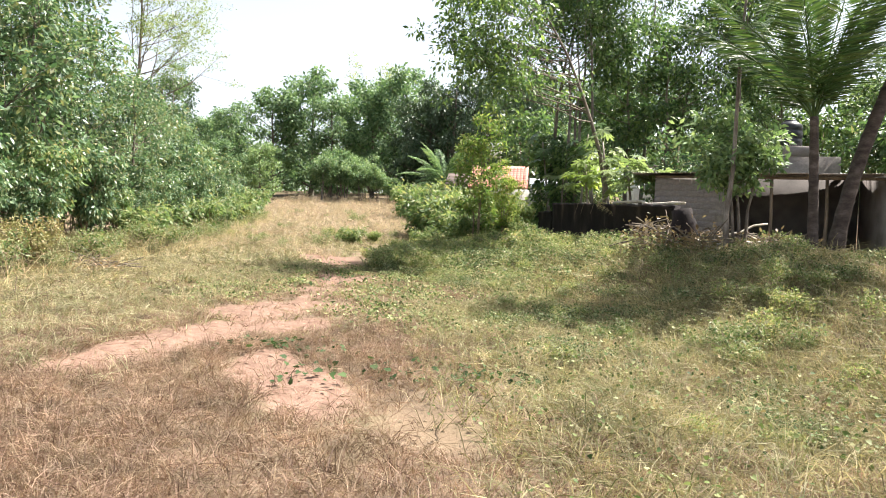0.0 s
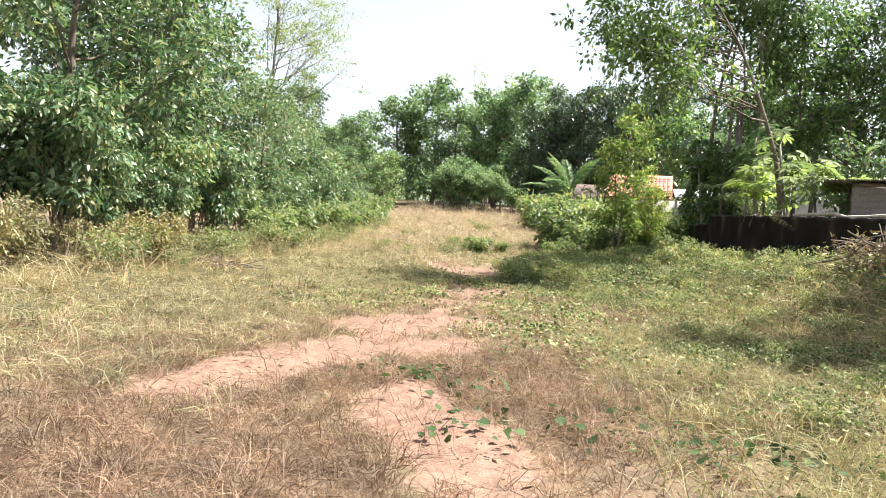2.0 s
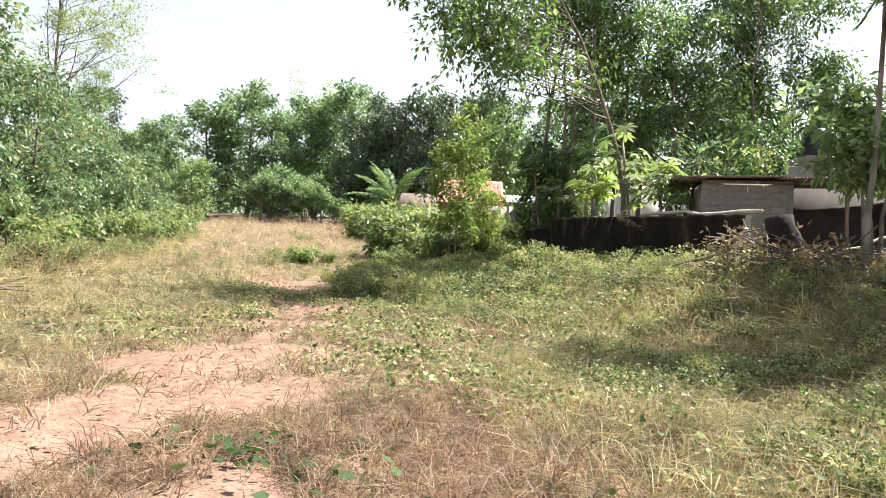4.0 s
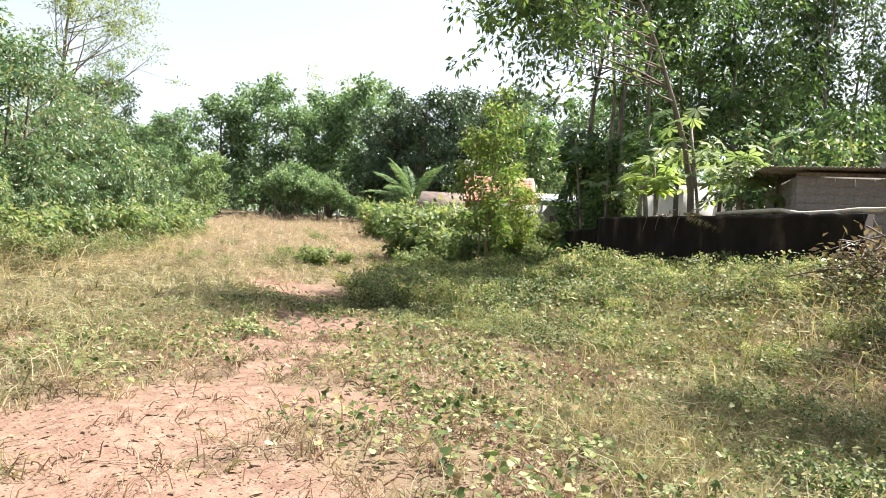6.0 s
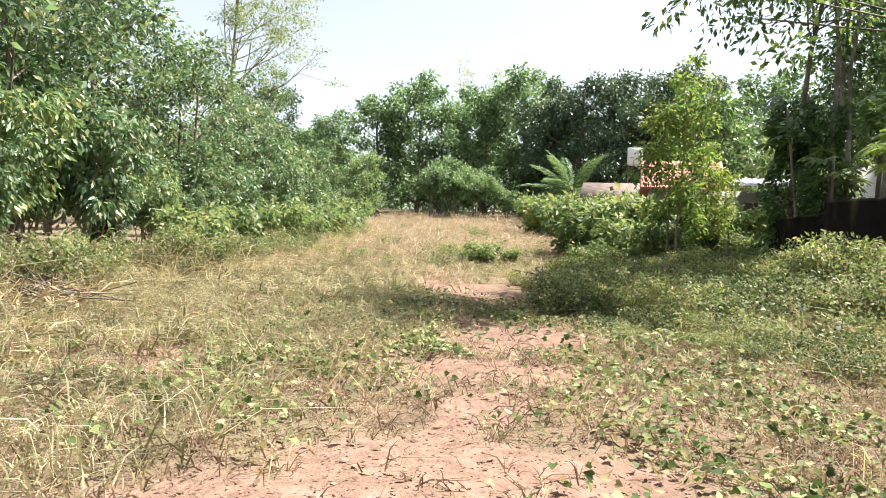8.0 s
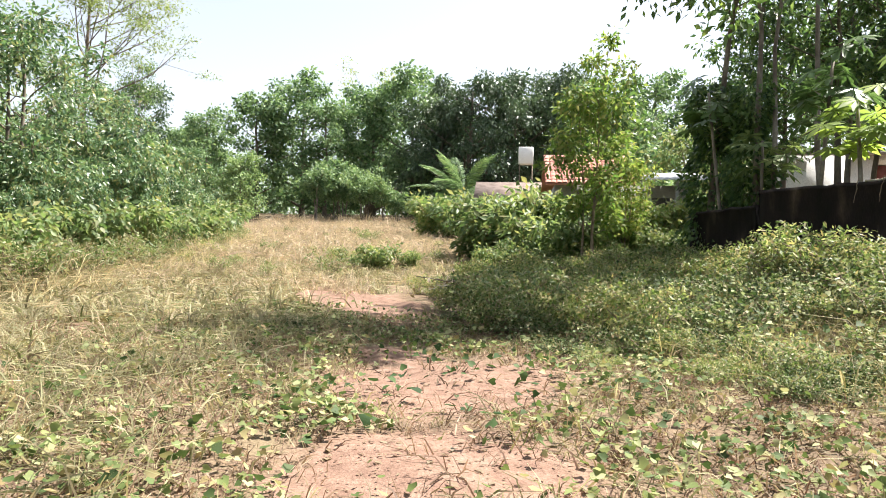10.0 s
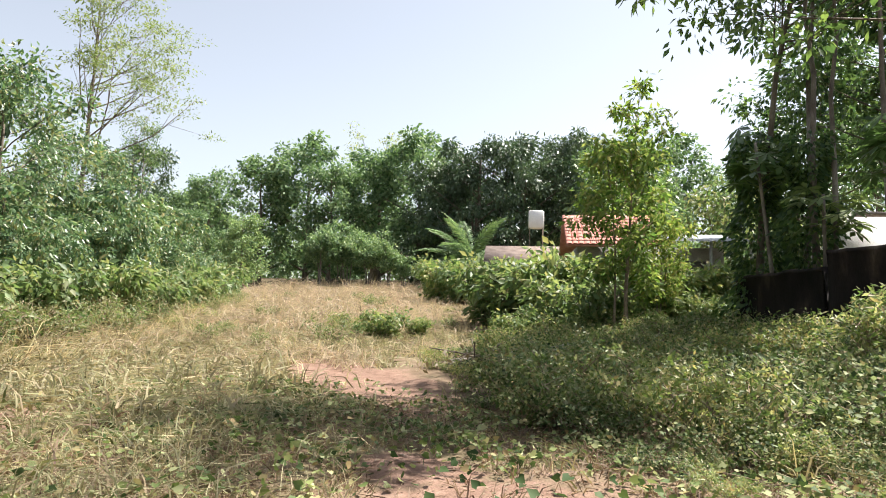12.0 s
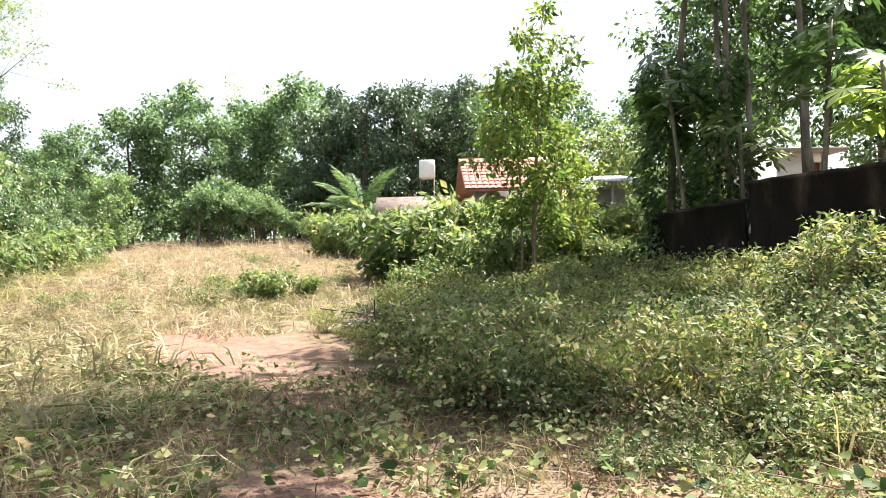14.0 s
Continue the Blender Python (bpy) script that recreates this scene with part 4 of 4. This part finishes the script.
# weeds on the bank
R = random.Random(23)
weeds = [plant("weed_bush", "green leafy weed bush on the bank", "bush", 101, TWIG, LEAF_WEED, 0.95, 0.008, 22, 0.19, 0.075, 0.036, "bank weeds", 0.3, 0.5, stems=7, spread=0.7, first=0.1, nb=5, reach=0.46, sub=1, shape="even", wob=0.3),
         plant("weed_bush", "sparse pale-leaved weed with thin stems", "bush", 102, TWIG, LEAF_WEED, 1.25, 0.007, 8, 0.17, 0.11, 0.036, "bank weeds", 0.2, 0.4, stems=7, spread=0.5, first=0.3, nb=5, reach=0.35, sub=1, shape="even", wob=0.25),
         plant("weed_bush", "broad-leaved green weed sprawling over the bank", "bush", 103, TWIG, LEAF_CREEPER, 0.65, 0.008, 18, 0.25, 0.068, 0.05, "bank weeds", 0.3, 0.6, stems=7, spread=0.9, first=0.1, nb=5, reach=0.6, sub=1, shape="even", wob=0.2)]
wspots = [(0, 2.2, 34.0, 1.0, 0), (1, 2.0, 37.4, 1.0, 0), (2, 3.0, 36.0, 1.0, 0)]
for i in range(300):
    y = R.uniform(24.8, 43)
    lo = np.interp(y, [24.5, 27, 29.3, 36, 43], [0.6, -0.8, -2.3, -3.6, -2.6])
    hi = 4.9 + (36.6 - y) * 0.32 - 0.7
    x = lo + (hi - lo) * R.random() ** 0.9
    e = min(1.0, 0.55 + 0.35 * (x - lo)) * min(1.0, 0.55 + 0.25 * (hi - x)) * np.interp(y, [25, 30], [0.5, 1.0])
    wspots.append((R.choice((0, 0, 1, 2, 2)), x, y, R.uniform(0.4, 1.1) * e, R.uniform(0, 360)))
for i in range(40):
    y = R.uniform(24.5, 41)
    x = 4.9 + (36.6 - y) * 0.32 - R.uniform(0.5, 1.6)
    wspots.append((R.choice((1, 1, 0)), x, y, R.uniform(0.35, 0.65), R.uniform(0, 360)))
for i in range(170):
    y = R.uniform(10, 26)
    x = R.uniform(np.interp(y, [10, 15, 26], [5.4, 3.6, 1.4]), 10.5)
    wspots.append((R.choice((0, 1, 2, 2)), x, y, R.uniform(0.25, 0.6) * np.interp(y, [10, 16], [0.55, 1.0]), R.uniform(0, 360)))
for i in range(26):
    y = R.uniform(38, 70)
    x = R.uniform(-14 - (y - 38) * 0.2, -3 - (y - 38) * 0.1)
    wspots.append((R.choice((1, 1, 0)), x, y, R.uniform(0.4, 0.9), R.uniform(0, 360)))
for i in range(40):
    y = R.uniform(20, 58)
    x = np.interp(y, [20, 30, 40, 58], [-9.9, -11.2, -13.2, -17.6]) + R.uniform(-0.8, 1.0)
    if i % 5 == 0:
        put(drybush, x - 0.4, y, R.uniform(0.35, 0.8), R.uniform(0, 360))
    else:
        wspots.append((1, x, y, R.uniform(0.6, 1.2), R.uniform(0, 360)))


def near_strip(w):
    return (w[2] < 31.5 and w[1] < 4.6 or w[2] < 18) and w[2] > 10 and w[1] > -6


def weed_cover(kinds, spots):
    """The weeds further off, which nobody could count: one sheet of leaves a kind, and their stems."""
    stems = []
    for k in range(3):
        bits = {}
        for ch in kinds[k].children:
            me = ch.data
            v, f = np.zeros(len(me.vertices) * 3, np.float32), np.zeros(len(me.loops), np.int32)
            me.vertices.foreach_get("co", v)
            me.loops.foreach_get("vertex_index", f)
            bits[me.materials[0].name] = (v.reshape(-1, 3), f.reshape(-1, 3), me.materials[0])
        for v, f, m in bits.values():
            out = []
            for kk, x, y, sc, turn in spots:
                if kk == k:
                    c, d = math.cos(radians(turn)) * sc, math.sin(radians(turn)) * sc
                    out.append((v @ np.array([[c, d, 0], [-d, c, 0], [0, 0, sc]]) + np.array([x, y, gz(x, y) - 0.06]), f))
            if m is TWIG:
                stems += out
            elif out:
                tagged(new("weed_cover", mesh_np("weed_cover", *join(out), m)), "thick green weeds covering the raised bank", "weeds", kind="stuff")
    tagged(new("weed_stems", mesh_np("weed_stems", *join(stems), TWIG)), "thin brown weed stems on the raised bank", "weeds", kind="stuff")


scatter(weeds, wspots[:3] + [w for w in wspots[3:] if near_strip(w)][:290])
weed_cover(weeds, [w for w in wspots[3:] if not near_strip(w)])


def far_woods(seed):
    """The closed wood beyond the meadow: a deep bank of leaf clumps with an uneven top."""
    rng = np.random.default_rng(seed)
    n = 1500
    x = rng.uniform(-110, 70, n)
    y = rng.uniform(114, 150, n) + np.abs(x + 15) * 0.06
    top = 8 + 2.5 * np.sin(x * 0.21) + 2.0 * np.sin(x * 0.53 + 1.0) - np.clip(np.abs(x + 14) - 25, 0, 60) * 0.10
    z = ground_z(x, y) + rng.random(n) ** 0.8 * np.maximum(3, top)
    v, f = clumps(np.stack([x, y, z], 1), 40, 2.2, 0.7, 0.42, rng, 0.3, 0.5)
    tagged(new("far_woods", mesh_np("far_woods", v, f, LEAF_FAR)), "dense green woodland closing off the far end", "woods", kind="stuff")


far_woods(77)


# ---- grasses, creepers and litter ----
def fbm(x, y, s, seed):
    a = seed * 1.7
    return (np.sin(x * s + a + 1.3 * np.sin(y * s * 0.7 + a)) * np.sin(y * s * 1.1 - a + 1.1 * np.sin(x * s * 0.8)) + 0.5 * np.sin(x * s * 2.3 + y * s * 1.9 + a * 3)) / 1.5


def zone(n, x0, x1, y0, y1, weight, seed):
    rng = np.random.default_rng(seed)
    x, y = rng.uniform(x0, x1, n), rng.uniform(y0, y1, n)
    keep = rng.random(n) < weight(x, y)
    return x[keep], y[keep], rng


def tufts(name, label, material, parts, category="grass"):
    """One sheet of grass: each zone gives tufts of narrow bent blades."""
    pieces = []
    for n, area, weight, blades, height, width, spread, seed in parts:
        x, y, rng = zone(n, *area, weight, seed)
        m = len(x)
        k = m * blades
        c = np.stack([x, y, ground_z(x, y) - 0.01], 1).repeat(blades, 0)
        c[:, :2] += rng.normal(size=(k, 2)) * spread * 0.35
        lean = rng.normal(size=(k, 2)) * 0.75
        ax = np.concatenate([lean, np.ones((k, 1))], 1)
        hh = height * (0.45 + 0.8 * rng.random(k)) * np.repeat(0.6 + 0.8 * rng.random(m), blades)
        ax = unit(ax)
        side = unit(np.cross(ax, rng.normal(size=(k, 3))))
        w = (width * (0.6 + 0.8 * rng.random(k)))[:, None]
        mid = c + ax * hh[:, None] * 0.55
        tip = c + ax * hh[:, None] * 0.95 + np.concatenate([lean * 0.5, -0.18 * np.ones((k, 1))], 1) * hh[:, None]
        v = np.stack([c - side * w / 2, c + side * w / 2, mid + side * w * 0.4, mid - side * w * 0.4, tip], 1).reshape(-1, 3)
        b = np.arange(k)[:, None] * 5
        pieces.append((v, np.concatenate([b + np.array([[0, 1, 2]]), b + np.array([[0, 2, 3]]), b + np.array([[3, 2, 4]])])))
    tagged(new(name, mesh_np(name, *join(pieces), material)), label, category, kind="stuff")


def bare(x, y):
    return 1 - smooth(0.25, 0.7, sand_at(x, y))


def bank(x, y):
    return smooth(0.0, 2.0, x - np.interp(y, [0, 10, 20, 30, 40, 60], [6.0, 5.0, 2.8, -1.0, -2.6, -4.0]))


def w_brown(x, y):
    left = smooth(3.6, 2.0, x + (y - 9) * 0.1) * smooth(18.5, 14.0, y)
    mid = smooth(2.0, 1.0, np.abs(x - 0.3)) * smooth(22, 16, y)
    return np.clip(left + 0.5 * mid, 0, 1) * (0.05 + 0.95 * bare(x, y)) * (0.45 + 0.55 * (fbm(x, y, 0.9, 2) > -0.4)) * smooth(6.2, 8.6, y + 0.9 * fbm(x, y, 0.9, 21)) * smooth(-5.2, -3.0, x + 0.8 * fbm(x, y, 0.8, 22))


def w_rightgreen(x, y):
    return smooth(0.4, 2.6, x - np.interp(y, [8, 14, 20, 28], [3.2, 1.6, 0.4, -1.0])) * bare(x, y) * (0.6 + 0.4 * (fbm(x, y, 0.7, 5) > -0.3)) * smooth(11.2, 8.8, x + 0.8 * fbm(x, y, 0.8, 23)) * smooth(7.2, 9.0, y + 0.8 * fbm(x, y, 0.8, 24))


def w_pale(x, y):
    return smooth(-0.6, -3.0, x - np.interp(y, [12, 20, 36], [0.2, -1.5, -3.0])) * (0.04 + 0.96 * bare(x, y)) * (1 - bank(x, y))


def w_far(x, y):
    return smooth(1.0, -2.0, x - np.interp(y, [36, 60, 90], [0.0, -3.5, -9.0])) * smooth(-18.5, -14.0, x + (y - 40) * 0.22)


def w_margin(x, y):
    """Thin grass round the walked strip, fading out raggedly."""
    r = np.maximum(np.abs(x) / 24, np.abs(y - 12) / 20) + 0.18 * fbm(x, y, 0.3, 11)
    inner = (x > -5) & (x < 9) & (y > 7)
    return smooth(1.0, 0.6, r) * ~inner * (0.5 + 0.5 * (fbm(x, y, 0.8, 12) > -0.3))


tufts("dry_grass", "short reddish brown dried grass", GRASS_BROWN, [
    (15000, (-5, 6, 6.4, 17), w_brown, 9, 0.25, 0.006, 0.16, 1), (4500, (-2, 8, 6.0, 10.5), lambda x, y: 0.8 + 0 * x, 9, 0.24, 0.006, 0.18, 20), (8000, (-6, 4, 14, 31), lambda x, y: (0.1 + 0.68 * bare(x, y)) * (1 - bank(x, y)), 8, 0.17, 0.010, 0.2, 2),
    (5000, (2, 9, 8, 26), lambda x, y: 0.7 * (fbm(x, y, 0.8, 9) > 0.05), 8, 0.3, 0.009, 0.2, 3),
    (20000, (-26, 26, -10, 30), w_margin, 7, 0.26, 0.024, 0.35, 17)])
tufts("meadow_grass", "yellow-green grass growing in dense tufts", GRASS_GREEN, [
    (7800, (0, 11, 8, 20), w_rightgreen, 9, 0.34, 0.008, 0.2, 4), (11000, (-4, 10, 18, 44), lambda x, y: 0.85 * bank(x, y), 6, 0.5, 0.014, 0.3, 5),
    (3500, (-9, 2, 15, 34), lambda x, y: 0.45 * bare(x, y) * (fbm(x, y, 0.6, 3) > 0), 7, 0.22, 0.011, 0.25, 6),
    (17000, (-26, 26, -10, 30), w_margin, 7, 0.3, 0.026, 0.35, 18)])
tufts("straw_grass", "pale straw-coloured dry grass covering the field", GRASS_PALE, [
    (11000, (-14, 0, 12, 30), w_pale, 7, 0.34, 0.011, 0.25, 7), (8500, (-19, -1, 28, 60), lambda x, y: w_pale(x, y) * (y < 40) + w_far(x, y) * (y >= 40), 6, 0.42, 0.030, 0.35, 8),
    (6500, (1, 10, 7.5, 20), w_rightgreen, 7, 0.42, 0.007, 0.22, 9), (2600, (-4, 9, 20, 42), lambda x, y: 0.8 * bank(x, y), 7, 0.6, 0.010, 0.3, 15),
    (4200, (-7, 5, 15, 31), lambda x, y: 0.75 * bare(x, y) * (fbm(x, y, 0.9, 14) > -0.25), 7, 0.24, 0.008, 0.22, 19)])
tufts("tall_straw", "tall dry straw stalks along the foot of the shrubs", GRASS_PALE, [
    (2000, (-20, -7, 17, 60), lambda x, y: blob(x - np.interp(y, [17, 30, 40, 60], [-9.0, -10.6, -12.6, -17.5]), 0 * y, 0, 0, 1.0, 1.0), 9, 1.25, 0.014, 0.35, 11),
    (500, (-12, -2, 16, 44), lambda x, y: 0.6 * (fbm(x, y, 0.5, 7) > 0.2) * bare(x, y), 7, 0.7, 0.010, 0.2, 12)])
tufts("seed_grass", "tall pinkish seeding grass on the far rise", GRASS_PINK, [
    (1500, (-14, -3, 36, 50), lambda x, y: w_far(x, y) * (fbm(x, y, 0.5, 1) > -0.2), 8, 0.55, 0.018, 0.4, 13),
    (9000, (-26, -3, 44, 90), lambda x, y: w_far(x, y) * (0.35 + 0.65 * (fbm(x, y, 0.35, 6) > -0.35)), 6, 0.75, 0.036, 0.5, 10),
    (1500, (-26, -5, 82, 96), lambda x, y: 0.75 * (fbm(x, y, 0.5, 2) > -0.4), 6, 1.25, 0.05, 0.6, 16)])


def creeper(name, label, parts, material=LEAF_CREEPER):
    pieces = []
    for n, area, weight, per, size, lift, seed in parts:
        x, y, rng = zone(n, *area, weight, seed)
        k = len(x) * per
        px, py = x.repeat(per) + rng.normal(size=k) * 0.16, y.repeat(per) + rng.normal(size=k) * 0.16
        c = np.stack([px, py, ground_z(px, py) + lift * (0.2 + rng.random(k))], 1)
        a = rng.random(k) * 2 * math.pi
        d = np.stack([np.cos(a), np.sin(a), rng.normal(size=k) * 0.35], 1)
        d = unit(d)
        nor = rng.normal(size=(k, 3)) * 0.8
        nor[:, 2] += 1
        s = unit(np.cross(d, nor))
        up = np.cross(s, d)
        ln = (size * (0.6 + 0.7 * rng.random(k)))[:, None]
        v = np.stack([c, c - d * ln * 0.16 + s * ln * 0.28 + up * ln * 0.1, c + d * ln * 0.22 + s * ln * 0.46 + up * ln * 0.12, c + d * ln * 0.85,
                      c + d * ln * 0.22 - s * ln * 0.46 + up * ln * 0.12, c - d * ln * 0.16 - s * ln * 0.28 + up * ln * 0.1], 1).reshape(-1, 3)
        b = np.arange(k)[:, None] * 6
        pieces.append((v, np.concatenate([b + np.array([t]) for t in ((0, 2, 1), (0, 3, 2), (0, 4, 3), (0, 5, 4))])))
    return tagged(new(name, mesh_np(name, *join(pieces), material)), label, "creeper", kind="stuff")


def w_band(x, y):
    b1 = blob(x, y, -3.9, 23.0, 2.2, 3.4, 0) + blob(x, y, -4.0, 28.6, 2.6, 2.2, 0) + blob(x, y, 1.2, 19.5, 1.7, 3.2, 20) + blob(x, y, 0.4, 24.2, 1.0, 2.6, 0) + blob(x, y, -5.6, 31, 1.8, 2.0, 0) + blob(x, y, -0.7, 27.9, 1.4, 2.2, 20)
    return np.clip(b1, 0, 1) * (0.25 + 0.75 * (fbm(x, y, 1.6, 4) > -0.2)) * (0.12 + 0.88 * bare(x, y))


def w_spots(x, y):
    return np.clip(blob(x, y, 0.9, 14.2, 0.7, 0.5, 0) + blob(x, y, 1.9, 12.8, 0.8, 0.45, 20) + blob(x, y, 0.0, 14.6, 0.5, 0.3, 0) + blob(x, y, 3.2, 13.2, 0.8, 0.6, 0), 0, 1) * 0.7


creeper("creeper", "heart-leaved creeper spreading over the bare ground", [
    (5400, (-8, 4, 16, 34), w_band, 8, 0.066, 0.13, 21), (2600, (-3, 8, 22, 43), lambda x, y: 0.7 * bank(x, y), 9, 0.068, 0.55, 23),
    (4500, (1, 11, 8, 27), lambda x, y: w_rightgreen(x, y) * (0.25 + 0.5 * (fbm(x, y, 0.8, 8) > 0)), 7, 0.045, 0.3, 24)])


def litter(n, seed, size, label, material):
    x, y, rng = zone(n, -6, 4, 9, 36, lambda x, y: 0.35 + 0.5 * np.exp(-((x + 1.5) / 2.5) ** 2), seed)
    k = len(x)
    c = np.stack([x, y, ground_z(x, y) + 0.003 + 0.008 * rng.random(k)], 1)
    a = rng.random(k) * 2 * math.pi
    ax = np.stack([np.cos(a), np.sin(a), rng.normal(size=k) * 0.06], 1)
    tagged(new("fallen_leaves", mesh_np("fallen_leaves", *leaves(c, ax, size * (0.6 + 0.8 * rng.random(k)), size * 0.5, rng, 4.0, 0.12), material)), label, "leaf litter", kind="stuff")


litter(5000, 31, 0.085, "dry brown fallen leaves scattered on the soil", LEAF_BROWN)
litter(60000, 32, 0.032, "fine straw and leaf fragments on the soil", GRASS_BROWN)
creeper("ground_vine", "dark round-leaved vine growing on the bare sand", [(420, (-1, 5, 11, 16), w_spots, 4, 0.095, 0.12, 22), (60, (-3, 1, 23, 27), lambda x, y: 0.8 + 0 * x, 3, 0.09, 0.10, 25)], LEAF_VINE)


# ---- clutter by the wall and the shed ----
def log(name, label, a, b, r, seed, material, group="logs"):
    """A lying pole or branch between two points, slightly crooked."""
    rng = np.random.default_rng(seed)
    k = np.linspace(0, 1, 8)[:, None]
    a, b = np.array(a, float), np.array(b, float)
    pts = a + (b - a) * k + rng.normal(size=(8, 3)) * 0.02 * np.linalg.norm(b - a) * np.sin(k * math.pi)
    me = mesh_np(name, *tube(pts, r * (1 - 0.35 * k[:, 0]) * (1 + 0.08 * rng.normal(size=8)), 8), material)
    return tagged(new(name, me), label, "log", group)


log("pole", "pale wooden pole lying along the top of the wall", (6.85, 30.9, 2.74), (8.35, 25.9, 2.66), 0.06, 1, PALE_WOOD)
log("log", "bleached log lying beside the shed", (8.2, 22.6, gz(8.2, 22.6) + 0.22), (10.4, 22.4, gz(10.4, 22.4) + 0.35), 0.08, 2, PALE_WOOD)
log("log", "weathered log on the brush heap", (7.9, 23.2, gz(7.9, 23.2) + 0.12), (9.6, 21.8, gz(9.6, 21.8) + 0.18), 0.07, 3, DARK_WOOD)
log("log", "old fallen branch on the ground by the palms", (9.0, 21.2, gz(9.0, 21.2) + 0.06), (11.4, 20.6, gz(11.4, 20.6) + 0.08), 0.06, 4, BARK)
log("branch", "dry fallen branch lying among the weeds", (-3.1, 35.4, gz(-3.1, 35.4) + 0.25), (-0.6, 34.4, gz(-0.6, 34.4) + 0.75), 0.02, 5, PALE_WOOD, "branches")
log("branch", "dry twig lying among the weeds", (-3.0, 34.9, gz(-3.0, 34.9) + 0.2), (-1.9, 35.6, gz(-1.9, 35.6) + 0.6), 0.015, 6, PALE_WOOD, "branches")
log("branch", "thin pale branch lying on the creeper", (-0.9, 27.3, gz(-0.9, 27.3) + 0.08), (0.5, 26.1, gz(0.5, 26.1) + 0.12), 0.006, 7, TWIG, "branches")
for i, (u, w) in enumerate(((0.30, 0.1), (0.36, 0.4), (0.45, 0.2))):
    x0, y0 = 4.93 + (8.2 - 4.93) * u, 36.6 - 10.2 * u
    log("branch", "pale dead branch hanging over the wall top", (x0, y0, 2.76), (x0 + 0.25 - w, y0 - 1.6, 2.78 + 0.05 * i), 0.022, 20 + i, PALE_WOOD, "branches")
    log("branch", "pale dead branch hanging over the wall face", (x0 - 0.14, y0, 2.82), (x0 - 0.30, y0 - 0.15, 2.3), 0.009, 30 + i, TWIG, "branches")


def brush_heap(x, y, r, h, n, seed, label):
    rng = np.random.default_rng(seed)
    ob = thing("brush_heap", label, "brush heap", at=pose(x, y, gz(x, y)))
    tubes = []
    for _ in range(n):
        a, d = rng.random() * 6.28, rng.random() * 6.28
        c = np.array([math.cos(a) * r * rng.random(), math.sin(a) * r * rng.random(), h * rng.random() * 0.8 + 0.05])
        e = unit(np.array([math.cos(d), math.sin(d), rng.normal() * 0.35])) * rng.uniform(0.3, 0.9)
        tubes.append(tube(np.stack([c - e, c + rng.normal(size=3) * 0.06, c + e]), [0.014, 0.012, 0.004], 4))
    st = part("twig_tangle", mesh_np("twig_tangle", *join(tubes), BARK), ob)
    k = n * 10
    off = rng.normal(size=(k, 3)) * np.array([r * 0.5, r * 0.5, h * 0.3]) + np.array([0, 0, h * 0.4])
    off[:, 2] = np.abs(off[:, 2])
    tagged(st, kind="stuff")
    st = part("leaf_cover", mesh_np("leaf_cover", *leaves(off, rng.normal(size=(k, 3)), 0.16, 0.07, rng, 0.5), LEAF_BROWN), ob, "dry brown leaves")
    tagged(st, kind="stuff")
    return ob


brush_heap(8.3, 23.0, 1.1, 0.7, 60, 1, "heap of dry branches and dead leaves by the shed")
brush_heap(9.6, 22.2, 1.0, 0.5, 50, 2, "heap of dry twigs beside the palm trunk")
brush_heap(7.4, 24.2, 0.9, 0.9, 50, 3, "tangled dry brush against the wall end")
brush_heap(-9.4, 24.8, 0.9, 0.4, 40, 4, "dry brush at the foot of the shrubs")
brush_heap(-2.2, 35.3, 0.9, 0.5, 36, 5, "dry brush among the weeds")


def stump(x, y):
    rng = np.random.default_rng(9)
    a = np.linspace(0, 1, 7)
    ob = thing("stump", "dark rotting tree stump beside the shed", "stump", at=pose(x, y, gz(x, y) - 0.05))
    part("trunk", mesh_np("trunk", *tube(np.stack([0.05 * np.sin(a * 4), 0.04 * np.cos(a * 5), a * 1.15], 1), 0.42 - 0.16 * a + 0.03 * rng.normal(size=7), 12), WALL_BLACK), ob)
    for i in range(5):
        t = i * 1.3
        part("root", mesh_np("root", *tube([(math.cos(t) * 0.25, math.sin(t) * 0.25, 0.3), (math.cos(t) * 0.5, math.sin(t) * 0.5, 0.12), (math.cos(t) * 0.8, math.sin(t) * 0.8, 0.0)], [0.12, 0.09, 0.04], 6), BARK), ob)


stump(7.9, 23.9)
twiggy = log("twig", "thin dry upright twig standing in the field", (-6.92, 18.07, gz(-6.92, 18.07) - 0.03), (-6.88, 18.1, gz(-6.92, 18.07) + 0.55), 0.012, 40, TWIG, "branches")
dry_frond = tagged(new("fallen_frond", frond(2.1, np.random.default_rng(44), GRASS_PALE, 0.15, 0.5)), "dry straw-coloured palm frond draped over the wall", "palm frond", "fallen fronds")
dry_frond.matrix_basis = pose(6.35, 32.0, 2.78, 0, 4, -68)
log("plank", "pale weathered plank lying by the shed", (8.9, 22.9, gz(8.9, 22.9) + 0.14), (10.9, 22.9, gz(10.9, 22.9) + 0.2), 0.07, 51, PALE_WOOD)
log("pole", "thin bleached pole leaning on the brush heap", (7.6, 23.4, gz(7.6, 23.4) + 0.1), (9.9, 23.4, gz(9.9, 23.4) + 0.75), 0.035, 52, PALE_WOOD)
